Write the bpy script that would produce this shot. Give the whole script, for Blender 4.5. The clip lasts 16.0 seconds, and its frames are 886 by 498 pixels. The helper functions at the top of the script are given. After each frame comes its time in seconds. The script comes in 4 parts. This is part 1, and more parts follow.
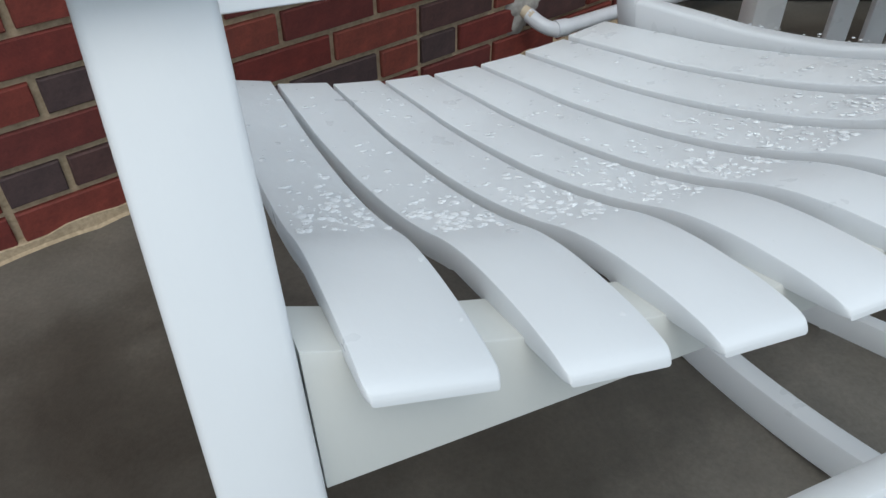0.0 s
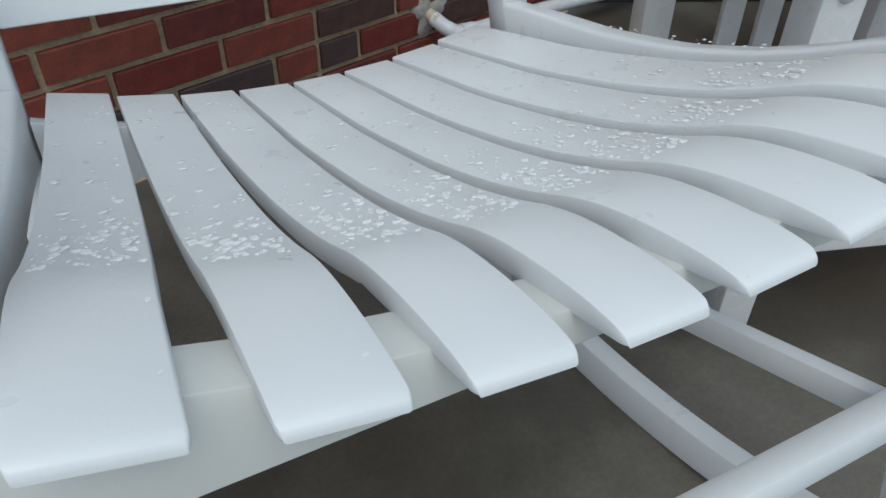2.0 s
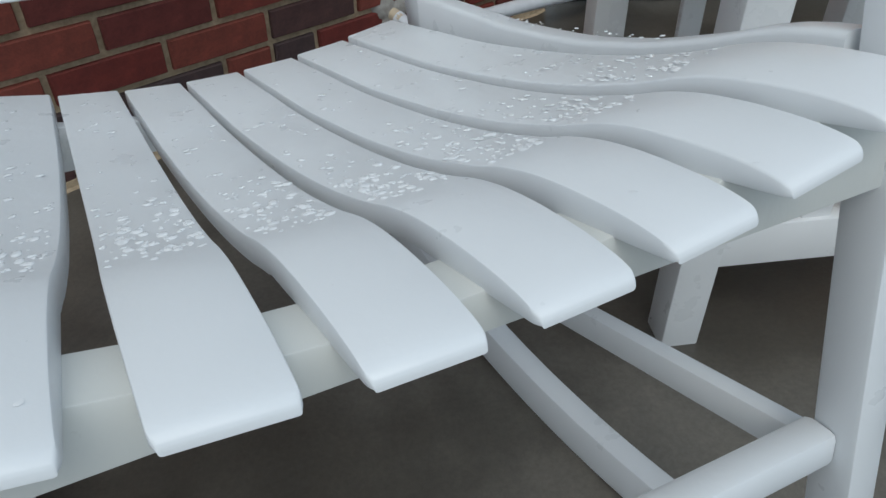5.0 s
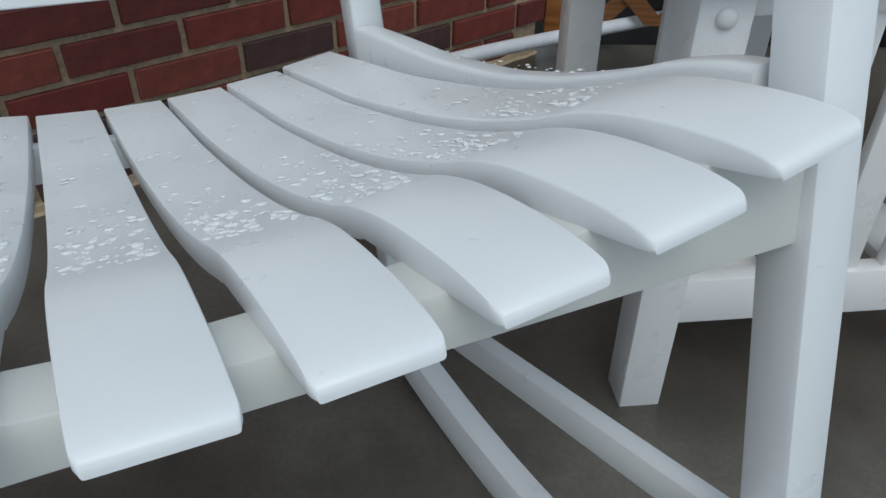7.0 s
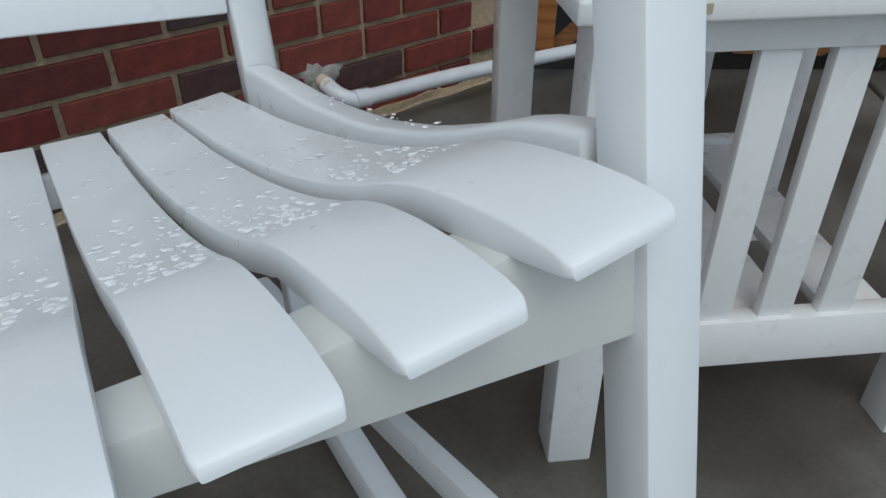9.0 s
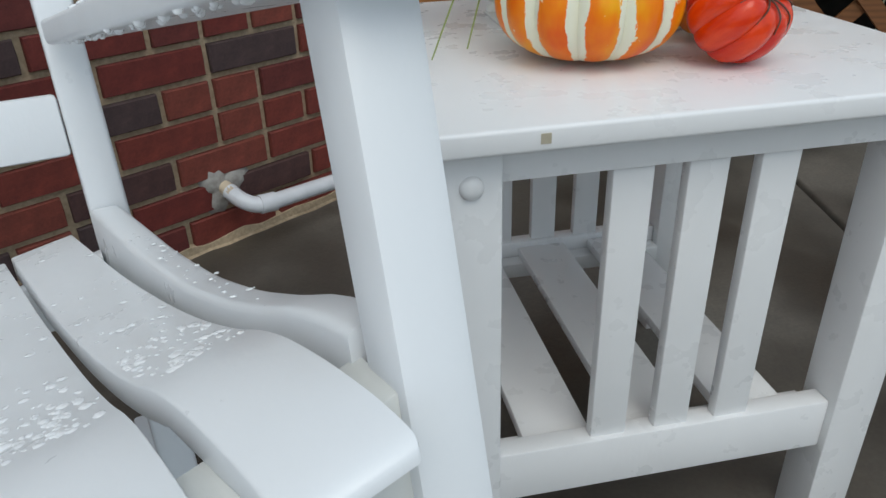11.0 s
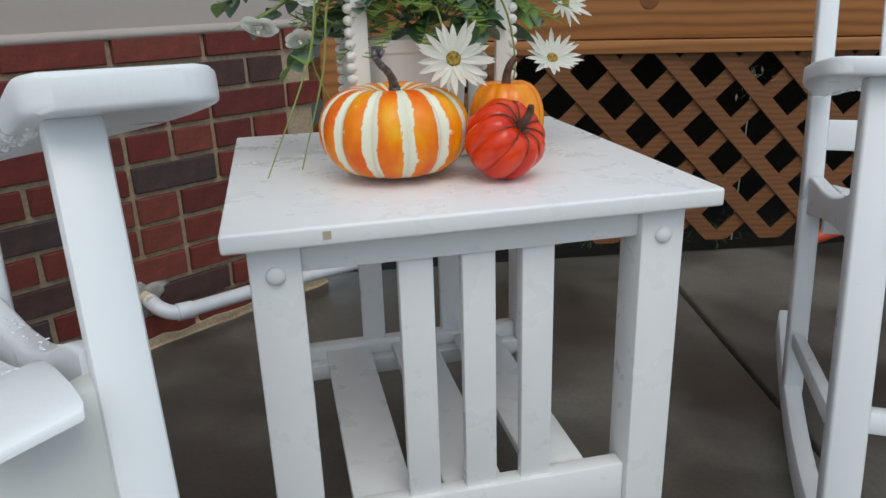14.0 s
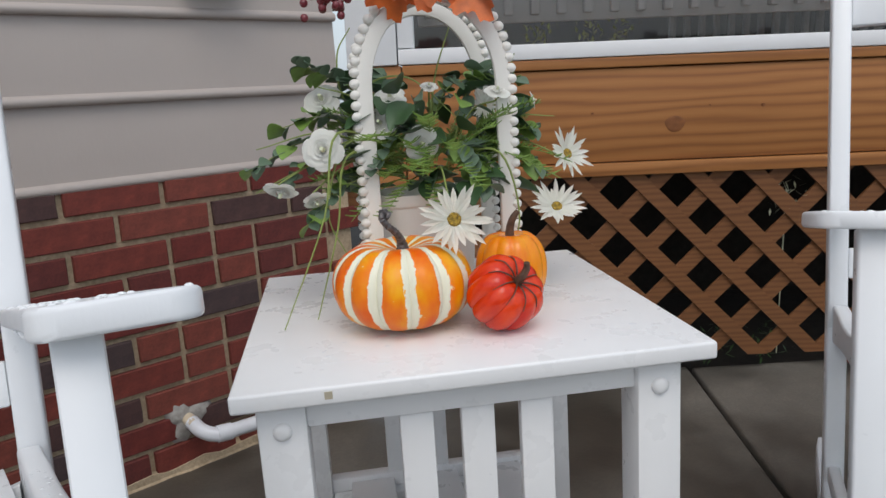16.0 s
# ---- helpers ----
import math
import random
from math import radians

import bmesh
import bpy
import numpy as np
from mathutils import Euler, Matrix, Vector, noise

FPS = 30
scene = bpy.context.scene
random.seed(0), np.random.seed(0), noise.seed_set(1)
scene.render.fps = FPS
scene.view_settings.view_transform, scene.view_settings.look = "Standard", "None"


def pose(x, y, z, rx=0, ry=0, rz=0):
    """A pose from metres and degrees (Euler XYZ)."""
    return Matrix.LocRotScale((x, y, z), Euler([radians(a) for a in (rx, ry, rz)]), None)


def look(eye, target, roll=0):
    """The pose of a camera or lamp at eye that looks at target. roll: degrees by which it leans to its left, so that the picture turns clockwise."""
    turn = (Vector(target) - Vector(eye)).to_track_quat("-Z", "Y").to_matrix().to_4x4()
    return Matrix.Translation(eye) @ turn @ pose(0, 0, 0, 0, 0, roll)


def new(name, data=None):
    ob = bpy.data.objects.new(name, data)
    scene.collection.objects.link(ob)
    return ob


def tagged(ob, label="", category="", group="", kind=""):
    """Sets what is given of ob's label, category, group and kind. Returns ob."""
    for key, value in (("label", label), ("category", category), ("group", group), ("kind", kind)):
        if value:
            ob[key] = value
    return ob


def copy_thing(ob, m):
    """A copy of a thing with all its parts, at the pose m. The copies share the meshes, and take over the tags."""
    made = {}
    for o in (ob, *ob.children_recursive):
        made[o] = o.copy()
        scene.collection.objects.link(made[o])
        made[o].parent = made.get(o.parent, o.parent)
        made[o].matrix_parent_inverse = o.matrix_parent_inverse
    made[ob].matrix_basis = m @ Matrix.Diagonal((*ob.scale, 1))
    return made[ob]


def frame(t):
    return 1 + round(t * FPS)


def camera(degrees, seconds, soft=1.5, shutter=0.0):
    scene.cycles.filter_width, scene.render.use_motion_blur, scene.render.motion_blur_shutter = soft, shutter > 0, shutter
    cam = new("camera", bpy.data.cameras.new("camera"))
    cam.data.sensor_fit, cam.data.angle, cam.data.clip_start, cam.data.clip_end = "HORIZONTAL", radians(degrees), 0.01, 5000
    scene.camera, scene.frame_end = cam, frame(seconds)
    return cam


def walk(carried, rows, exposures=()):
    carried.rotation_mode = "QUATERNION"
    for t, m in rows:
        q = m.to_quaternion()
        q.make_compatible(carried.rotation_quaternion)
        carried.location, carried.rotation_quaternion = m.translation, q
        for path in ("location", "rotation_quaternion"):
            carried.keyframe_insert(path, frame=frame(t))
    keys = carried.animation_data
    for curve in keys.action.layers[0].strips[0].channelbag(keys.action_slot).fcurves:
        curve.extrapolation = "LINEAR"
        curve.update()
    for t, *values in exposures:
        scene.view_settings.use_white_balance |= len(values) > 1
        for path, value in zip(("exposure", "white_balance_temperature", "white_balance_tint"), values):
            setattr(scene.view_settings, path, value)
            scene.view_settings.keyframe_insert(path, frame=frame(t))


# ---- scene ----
cam = camera(62.5, 16.0)
PATH = [
    (0, (-0.552, -0.646, 0.736), (-0.425, 0.881, -0.549), -0.1),
    (0.5, (-0.526, -0.642, 0.731), (-0.375, 0.887, -0.549), -0.0),
    (1, (-0.504, -0.630, 0.731), (-0.309, 0.898, -0.545), 0.5),
    (1.5, (-0.480, -0.627, 0.724), (-0.245, 0.895, -0.551), 0.9),
    (2, (-0.452, -0.622, 0.724), (-0.202, 0.895, -0.554), 1.1),
    (2.5, (-0.426, -0.618, 0.725), (-0.178, 0.895, -0.558), 0.9),
    (3, (-0.410, -0.612, 0.722), (-0.169, 0.899, -0.566), 0.9),
    (3.5, (-0.391, -0.600, 0.715), (-0.158, 0.914, -0.570), 0.8),
    (4, (-0.368, -0.594, 0.707), (-0.147, 0.924, -0.576), 0.6),
    (4.2, (-0.360, -0.593, 0.705), (-0.143, 0.922, -0.581), 0.4),
    (6.3, (-0.266, -0.572, 0.669), (-0.096, 1.014, -0.538), 0.3),
    (6.5, (-0.256, -0.565, 0.666), (-0.091, 1.029, -0.532), 0.5),
    (7, (-0.234, -0.556, 0.665), (-0.074, 1.049, -0.519), 0.7),
    (7.5, (-0.212, -0.542, 0.664), (-0.058, 1.067, -0.514), 0.6),
    (8, (-0.191, -0.532, 0.660), (-0.036, 1.082, -0.510), 0.7),
    (8.5, (-0.168, -0.522, 0.661), (-0.008, 1.098, -0.501), 0.6),
    (8.7, (-0.154, -0.515, 0.662), (0.010, 1.107, -0.495), 0.5),
    (11, (-0.049, -0.460, 0.693), (0.267, 1.253, -0.291), -1.3),
    (11.5, (-0.027, -0.469, 0.706), (0.340, 1.258, -0.232), -1.4),
    (12, (-0.012, -0.489, 0.730), (0.393, 1.253, -0.166), -1.4),
    (12.5, (-0.015, -0.544, 0.759), (0.435, 1.216, -0.080), -1.5),
    (13, (-0.017, -0.603, 0.790), (0.448, 1.177, 0.007), -1.2),
    (13.5, (0.013, -0.628, 0.775), (0.467, 1.179, 0.046), -1.6),
    (14, (0.080, -0.638, 0.720), (0.494, 1.195, 0.038), -1.1),
    (14.5, (0.124, -0.644, 0.720), (0.484, 1.226, 0.106), -1.9),
    (15, (0.136, -0.641, 0.729), (0.452, 1.254, 0.178), -1.8),
    (15.5, (0.138, -0.654, 0.751), (0.428, 1.265, 0.267), -2.4),
    (16, (0.141, -0.675, 0.796), (0.418, 1.258, 0.362), -3.0),
]
walk(cam, [(t, look(eye, target, roll)) for t, eye, target, roll in PATH], [(0, 0.1, 6250, 4), (2, -0.08, 6200, 3), (8.7, -0.14, 6150, 3), (11, 0.0, 6300, 4), (12.5, 0.0, 6350, 5), (14.5, 0.05, 6400, 6), (16, 0.12, 6550, 10)])

# ---- light ----
world = bpy.data.worlds.new("world")
scene.world = world
world.use_nodes = True
wn = world.node_tree.nodes
sky = wn.new("ShaderNodeTexSky")
sky.sky_type, sky.sun_disc = "NISHITA", False
sky.sun_elevation, sky.sun_rotation = radians(55), radians(200)
sky.air_density, sky.dust_density, sky.ozone_density = 1.0, 4.0, 1.0
sky_soft = wn.new("ShaderNodeMixRGB")          # overcast: the sky's blue is veiled by cloud
sky_soft.inputs[0].default_value = 0.55
world.node_tree.links.new(sky.outputs[0], sky_soft.inputs[1])
sky_soft.inputs[2].default_value = (6.7, 7.6, 8.5, 1)
world.node_tree.links.new(sky_soft.outputs[0], wn["Background"].inputs["Color"])
wn["Background"].inputs["Strength"].default_value = 0.125
sun_data = bpy.data.lights.new("sun", "SUN")
sun_data.energy, sun_data.angle, sun_data.color = 0.7, radians(30), (1.0, 0.97, 0.93)
sun = new("sun", sun_data)
sun.matrix_world = look((0.8, -3.5, 6), (0, 0, 0))


# ---- helpers of the scene ----
def part(name, bm, material, parent, label=""):
    me = bpy.data.meshes.new(name)
    bmesh.ops.recalc_face_normals(bm, faces=bm.faces)
    bm.to_mesh(me)
    bm.free()
    for p in me.polygons:
        p.use_smooth = True
    me.set_sharp_from_angle(angle=radians(38))
    me.materials.append(material)
    ob = new(name, me)
    ob.parent = parent
    if label:
        tagged(ob, label)
    return ob


def piece(name, me, parent, m):
    ob = new(name, me)
    ob.parent = parent
    ob.matrix_local = m
    return ob


def mesh_of(name, bm, material, smooth=True, angle=38):
    me = bpy.data.meshes.new(name)
    bmesh.ops.recalc_face_normals(bm, faces=bm.faces)
    bm.to_mesh(me)
    bm.free()
    if smooth:
        for p in me.polygons:
            p.use_smooth = True
        me.set_sharp_from_angle(angle=radians(angle))
    me.materials.append(material)
    return me


def thing(name, m, label, category, group="", kind=""):
    ob = new(name)
    ob.empty_display_size = 0.05
    ob.matrix_world = m
    return tagged(ob, label, category, group, kind)


def solid(name, bm, material, label="", category="", kind="structure", m=None):
    ob = part(name, bm, material, None)
    if m is not None:
        ob.matrix_world = m
    return tagged(ob, label, category, "", kind)


def box(x0, x1, y0, y1, z0, z1, b=0.003, seg=2, bm=None):
    own = bm is None
    bm = bmesh.new() if own else bm
    r = bmesh.ops.create_cube(bm, size=1.0, matrix=Matrix.Translation(((x0 + x1) / 2, (y0 + y1) / 2, (z0 + z1) / 2)) @ Matrix.Diagonal((x1 - x0, y1 - y0, z1 - z0, 1)))
    if b:
        es = {e for v in r["verts"] for e in v.link_edges}
        bmesh.ops.bevel(bm, geom=list(es), offset=b, segments=seg, profile=0.5, affect="EDGES")
    return bm


def loft(rings, closed=True, caps=True, bm=None):
    bm = bmesh.new() if bm is None else bm
    rows = [[bm.verts.new(p) for p in r] for r in rings]
    n = len(rows[0])
    for a, b in zip(rows, rows[1:]):
        for i in range(n if closed else n - 1):
            j = (i + 1) % n
            bm.faces.new((a[i], a[j], b[j], b[i]))
    if caps and closed:
        bm.faces.new(rows[0][::-1])
        bm.faces.new(rows[-1])
    return bm


def rounded(w, h, r=0.003, seg=2):
    """A rounded rectangle of w by h about the origin, as (a, b) pairs."""
    out = []
    for cx, cy, a0 in ((w / 2 - r, h / 2 - r, 0), (-w / 2 + r, h / 2 - r, 90), (-w / 2 + r, -h / 2 + r, 180), (w / 2 - r, -h / 2 + r, 270)):
        for k in range(seg + 1):
            a = radians(a0 + 90 * k / seg)
            out.append((cx + r * math.cos(a), cy + r * math.sin(a)))
    return out


def bar(p, q, w, h, up=(0, 0, 1), r=0.003, bm=None):
    """A bar from p to q; w across, h along up."""
    p, q, up = Vector(p), Vector(q), Vector(up)
    d = (q - p).normalized()
    side = d.cross(up).normalized()
    up = side.cross(d).normalized()
    sec = rounded(w, h, r)
    e = min(r, 0.002)
    rings = []
    for c, k in ((p, 0.94), (p + d * e, 1.0), (q - d * e, 1.0), (q, 0.94)):
        rings.append([c + side * a * k + up * b * k for a, b in sec])
    return loft(rings, bm=bm)


def tube(points, radius, n=8, bm=None, taper=1.0):
    """A tube along points."""
    pts = [Vector(p) for p in points]
    rings, last = [], Vector((0.13, 0.31, 0.94))
    for i, p in enumerate(pts):
        d = (pts[min(i + 1, len(pts) - 1)] - pts[max(i - 1, 0)]).normalized()
        s = d.cross(last)
        s = s.normalized() if s.length > 1e-4 else d.orthogonal().normalized()
        last = s.cross(d).normalized()
        k = radius[i] if isinstance(radius, list) else radius * (1 + (taper - 1) * i / (len(pts) - 1))
        rings.append([p + (s * math.cos(2 * math.pi * j / n) + last * math.sin(2 * math.pi * j / n)) * k for j in range(n)])
    return loft(rings, bm=bm)


def curve_points(ctrl, n=16):
    """A smooth line through the points ctrl."""
    c = [Vector(p) for p in ctrl]
    c = [c[0] * 2 - c[1]] + c + [c[-1] * 2 - c[-2]]
    out = []
    for i in range(1, len(c) - 2):
        for k in range(n):
            t = k / n
            a, b, d, e = c[i - 1], c[i], c[i + 1], c[i + 2]
            out.append(0.5 * (2 * b + (d - a) * t + (2 * a - 5 * b + 4 * d - e) * t * t + (3 * b - a - 3 * d + e) * t ** 3))
    out.append(c[-2])
    return out


# ---- materials ----
def material(name):
    m = bpy.data.materials.new(name)
    m.use_nodes = True
    return m, m.node_tree.nodes, m.node_tree.links, m.node_tree.nodes["Principled BSDF"]


def noise_node(n, l, scale, detail=4, rough=0.55, coord="Object", stretch=None):
    tc = n.new("ShaderNodeTexCoord")
    t = n.new("ShaderNodeTexNoise")
    t.inputs["Scale"].default_value, t.inputs["Detail"].default_value, t.inputs["Roughness"].default_value = scale, detail, rough
    src = tc.outputs[coord]
    if stretch:
        mp = n.new("ShaderNodeMapping")
        mp.inputs["Scale"].default_value = stretch
        l.new(src, mp.inputs[0])
        src = mp.outputs[0]
    l.new(src, t.inputs["Vector"])
    return t


def ramp(n, l, src, stops):
    r = n.new("ShaderNodeValToRGB")
    while len(r.color_ramp.elements) < len(stops):
        r.color_ramp.elements.new(0.5)
    for e, (p, c) in zip(r.color_ramp.elements, stops):
        e.position, e.color = p, (*c, 1)
    l.new(src, r.inputs[0])
    return r


def mix(n, l, fac, a, b, mode="MIX"):
    m = n.new("ShaderNodeMixRGB")
    m.blend_type = mode
    for i, v in enumerate((fac, a, b)):
        if isinstance(v, (int, float)):
            m.inputs[i].default_value = v
        elif isinstance(v, tuple):
            m.inputs[i].default_value = (*v, 1)
        else:
            l.new(v, m.inputs[i])
    return m


def bump(n, l, bsdf, src, strength, dist):
    b = n.new("ShaderNodeBump")
    b.inputs["Strength"].default_value, b.inputs["Distance"].default_value = strength, dist
    l.new(src, b.inputs["Height"])
    l.new(b.outputs[0], bsdf.inputs["Normal"])


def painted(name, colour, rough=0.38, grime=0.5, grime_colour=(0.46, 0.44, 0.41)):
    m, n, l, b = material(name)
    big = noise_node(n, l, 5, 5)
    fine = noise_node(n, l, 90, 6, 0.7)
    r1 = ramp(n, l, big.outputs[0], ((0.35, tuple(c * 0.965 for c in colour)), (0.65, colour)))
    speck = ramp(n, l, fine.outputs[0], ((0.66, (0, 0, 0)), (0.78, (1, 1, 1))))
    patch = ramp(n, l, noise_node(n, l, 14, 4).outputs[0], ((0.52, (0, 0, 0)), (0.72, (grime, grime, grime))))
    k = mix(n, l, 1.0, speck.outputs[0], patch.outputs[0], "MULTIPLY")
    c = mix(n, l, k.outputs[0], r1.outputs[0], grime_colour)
    l.new(c.outputs[0], b.inputs["Base Color"])
    rr = ramp(n, l, noise_node(n, l, 22, 4).outputs[0], ((0.3, (rough - 0.1,) * 3), (0.7, (rough + 0.12,) * 3)))
    l.new(rr.outputs[0], b.inputs["Roughness"])
    bump(n, l, b, noise_node(n, l, 60, 5, 0.6, stretch=(1, 1, 0.4)).outputs[0], 0.10, 0.004)
    return m


def wooden(name, dark, mid, light, scale=1.0, rough=0.6):
    m, n, l, b = material(name)
    warp = noise_node(n, l, 1.6 * scale, 3, stretch=(0.5, 1, 1))
    grain = n.new("ShaderNodeTexWave")
    grain.wave_type, grain.bands_direction = "BANDS", "Z"
    grain.inputs["Scale"].default_value, grain.inputs["Distortion"].default_value = 6.5 * scale, 7.0
    grain.inputs["Detail"].default_value, grain.inputs["Detail Scale"].default_value = 2.0, 0.9
    tc = n.new("ShaderNodeTexCoord")
    mp = n.new("ShaderNodeMapping")
    mp.inputs["Scale"].default_value = (0.22, 1, 1.6)
    l.new(tc.outputs["Object"], mp.inputs[0])
    info = n.new("ShaderNodeObjectInfo")
    add = n.new("ShaderNodeVectorMath")
    add.operation = "ADD"
    l.new(mp.outputs[0], add.inputs[0])
    l.new(info.outputs["Random"], add.inputs[1])
    l.new(add.outputs[0], grain.inputs["Vector"])
    fib = noise_node(n, l, 60 * scale, 6, 0.7, stretch=(0.05, 1, 1))
    c1 = ramp(n, l, grain.outputs[0], ((0.0, dark), (0.35, mid), (1.0, light)))
    c2 = mix(n, l, 0.35, c1.outputs[0], ramp(n, l, fib.outputs[0], ((0.3, dark), (0.7, light))).outputs[0])
    c3 = mix(n, l, 0.5, c2.outputs[0], ramp(n, l, warp.outputs[0], ((0.3, (0.7, 0.7, 0.7)), (0.7, (1, 1, 1)))).outputs[0], "MULTIPLY")
    l.new(c3.outputs[0], b.inputs["Base Color"])
    b.inputs["Roughness"].default_value = rough
    bump(n, l, b, fib.outputs[0], 0.25, 0.003)
    return m


WHITE = painted("white paint", (0.78, 0.80, 0.82), 0.36, 0.35)
TABLE_WHITE = painted("white table paint", (0.81, 0.81, 0.81), 0.32, 0.2)
# worn speckles, plus a darker base that carries the rail's shade in its colour
WORN_SHADED = painted("worn and shaded white paint", (0.67, 0.68, 0.655), 0.5, 1.0, (0.20, 0.18, 0.15))
TRIM = painted("white trim", (0.82, 0.83, 0.84), 0.45, 0.2)
CREAM = painted("chalky white paint", (0.80, 0.78, 0.73), 0.55, 0.8, (0.5, 0.42, 0.3))
SIDING = painted("taupe vinyl", (0.455, 0.400, 0.368), 0.5, 0.15, (0.2, 0.18, 0.17))
LUMBER = wooden("stained lumber", (0.25, 0.090, 0.022), (0.38, 0.150, 0.038), (0.46, 0.195, 0.055))
LATTICE = wooden("stained lattice wood", (0.155, 0.058, 0.018), (0.215, 0.085, 0.027), (0.26, 0.108, 0.036), 2.0)


def concrete():
    m, n, l, b = material("wet concrete")
    big = noise_node(n, l, 1.7, 6, 0.6)
    mid = noise_node(n, l, 9, 6, 0.65)
    fine = noise_node(n, l, 140, 6, 0.7)
    c1 = ramp(n, l, big.outputs[0], ((0.36, (0.066, 0.059, 0.050)), (0.48, (0.106, 0.096, 0.081)), (0.60, (0.185, 0.170, 0.146))))
    c2 = mix(n, l, 0.6, c1.outputs[0], ramp(n, l, mid.outputs[0], ((0.3, (0.72, 0.72, 0.72)), (0.7, (1.1, 1.08, 1.05)))).outputs[0], "MULTIPLY")
    c3 = mix(n, l, 0.5, c2.outputs[0], ramp(n, l, fine.outputs[0], ((0.35, (0.7, 0.7, 0.7)), (0.65, (1.15, 1.15, 1.15)))).outputs[0], "MULTIPLY")
    l.new(c3.outputs[0], b.inputs["Base Color"])
    rr = ramp(n, l, big.outputs[0], ((0.38, (0.30,) * 3), (0.52, (0.55,) * 3), (0.66, (0.75,) * 3)))
    l.new(rr.outputs[0], b.inputs["Roughness"])
    bump(n, l, b, fine.outputs[0], 0.2, 0.003)
    return m


def brick_material():
    m, n, l, b = material("fired brick")
    info = n.new("ShaderNodeObjectInfo")
    pick = ramp(n, l, info.outputs["Random"], ((0.0, (0.165, 0.029, 0.023)), (0.20, (0.195, 0.039, 0.028)), (0.42, (0.215, 0.052, 0.036)), (0.58, (0.140, 0.030, 0.026)), (0.76, (0.085, 0.042, 0.040)), (0.92, (0.075, 0.048, 0.049))))
    pick.color_ramp.interpolation = "CONSTANT"
    mid = noise_node(n, l, 26, 5, 0.65, "Object")
    fine = noise_node(n, l, 220, 5, 0.7, "Object")
    c = mix(n, l, 0.75, pick.outputs[0], ramp(n, l, mid.outputs[0], ((0.3, (0.6, 0.6, 0.62)), (0.7, (1.25, 1.2, 1.15)))).outputs[0], "MULTIPLY")
    c = mix(n, l, 0.5, c.outputs[0], ramp(n, l, fine.outputs[0], ((0.3, (0.6, 0.6, 0.6)), (0.65, (1.15, 1.15, 1.15)))).outputs[0], "MULTIPLY")
    l.new(c.outputs[0], b.inputs["Base Color"])
    b.inputs["Roughness"].default_value = 0.75
    bump(n, l, b, fine.outputs[0], 0.35, 0.002)
    return m


def rough_stuff(name, a, bcol, scale=60, rough=0.9, dist=0.003, strength=0.5):
    m, n, l, b = material(name)
    t = noise_node(n, l, scale, 6, 0.65)
    big = noise_node(n, l, scale / 9, 4)
    c = ramp(n, l, t.outputs[0], ((0.3, a), (0.7, bcol)))
    c2 = mix(n, l, 0.5, c.outputs[0], ramp(n, l, big.outputs[0], ((0.3, (0.7, 0.7, 0.7)), (0.7, (1.1, 1.1, 1.1)))).outputs[0], "MULTIPLY")
    l.new(c2.outputs[0], b.inputs["Base Color"])
    b.inputs["Roughness"].default_value = rough
    bump(n, l, b, t.outputs[0], strength, dist)
    return m


def plain(name, colour, rough=0.5, vary=0.12, scale=30, coat=0.0, sss=0.0):
    m, n, l, b = material(name)
    t = noise_node(n, l, scale, 4)
    lo, hi = tuple(c * (1 - vary) for c in colour), tuple(min(1, c * (1 + vary)) for c in colour)
    c = ramp(n, l, t.outputs[0], ((0.3, lo), (0.7, hi)))
    l.new(c.outputs[0], b.inputs["Base Color"])
    b.inputs["Roughness"].default_value = rough
    b.inputs["Coat Weight"].default_value = coat
    b.inputs["Subsurface Weight"].default_value = sss
    return m


CONCRETE = concrete()
BRICK = brick_material()
MORTAR = rough_stuff("sandy mortar", (0.36, 0.275, 0.18), (0.56, 0.44, 0.30), 120)
PATCH = rough_stuff("grey cement patch", (0.28, 0.26, 0.24), (0.46, 0.44, 0.41), 70)
# bare soil; its near-black also colours the shade sheet under the deck
SOIL_AND_SHADE = rough_stuff("dark soil", (0.012, 0.010, 0.008), (0.03, 0.024, 0.018), 30)
PVC = plain("white pvc", (0.74, 0.76, 0.80), 0.3, 0.06)
PVC_OLD = plain("yellowed pvc", (0.62, 0.52, 0.38), 0.45, 0.1)
RED_HOSE = plain("orange rubber", (0.55, 0.07, 0.02), 0.4)
# near-black: unlit depth of the porch put into colour; also the vent flap
DARK = plain("dark interior shade and vent flap", (0.035, 0.037, 0.04), 0.7)
GREY = plain("grey boards", (0.25, 0.255, 0.26), 0.6)
STEM = plain("flower stem", (0.23, 0.29, 0.075), 0.55)
LEAF = plain("dark green leaf", (0.042, 0.092, 0.034), 0.42, 0.35, 18)
LEAF_PALE = plain("grey green leaf", (0.13, 0.20, 0.13), 0.5, 0.25, 18)
FERN = plain("fresh green sprig", (0.17, 0.28, 0.055), 0.5, 0.3)
PETAL = plain("white petal", (0.95, 0.95, 0.90), 0.6, 0.03, 40, 0.0, 0.0)
ROSE_PETAL = plain("white rose petal", (0.97, 0.97, 0.94), 0.7, 0.02, 40)
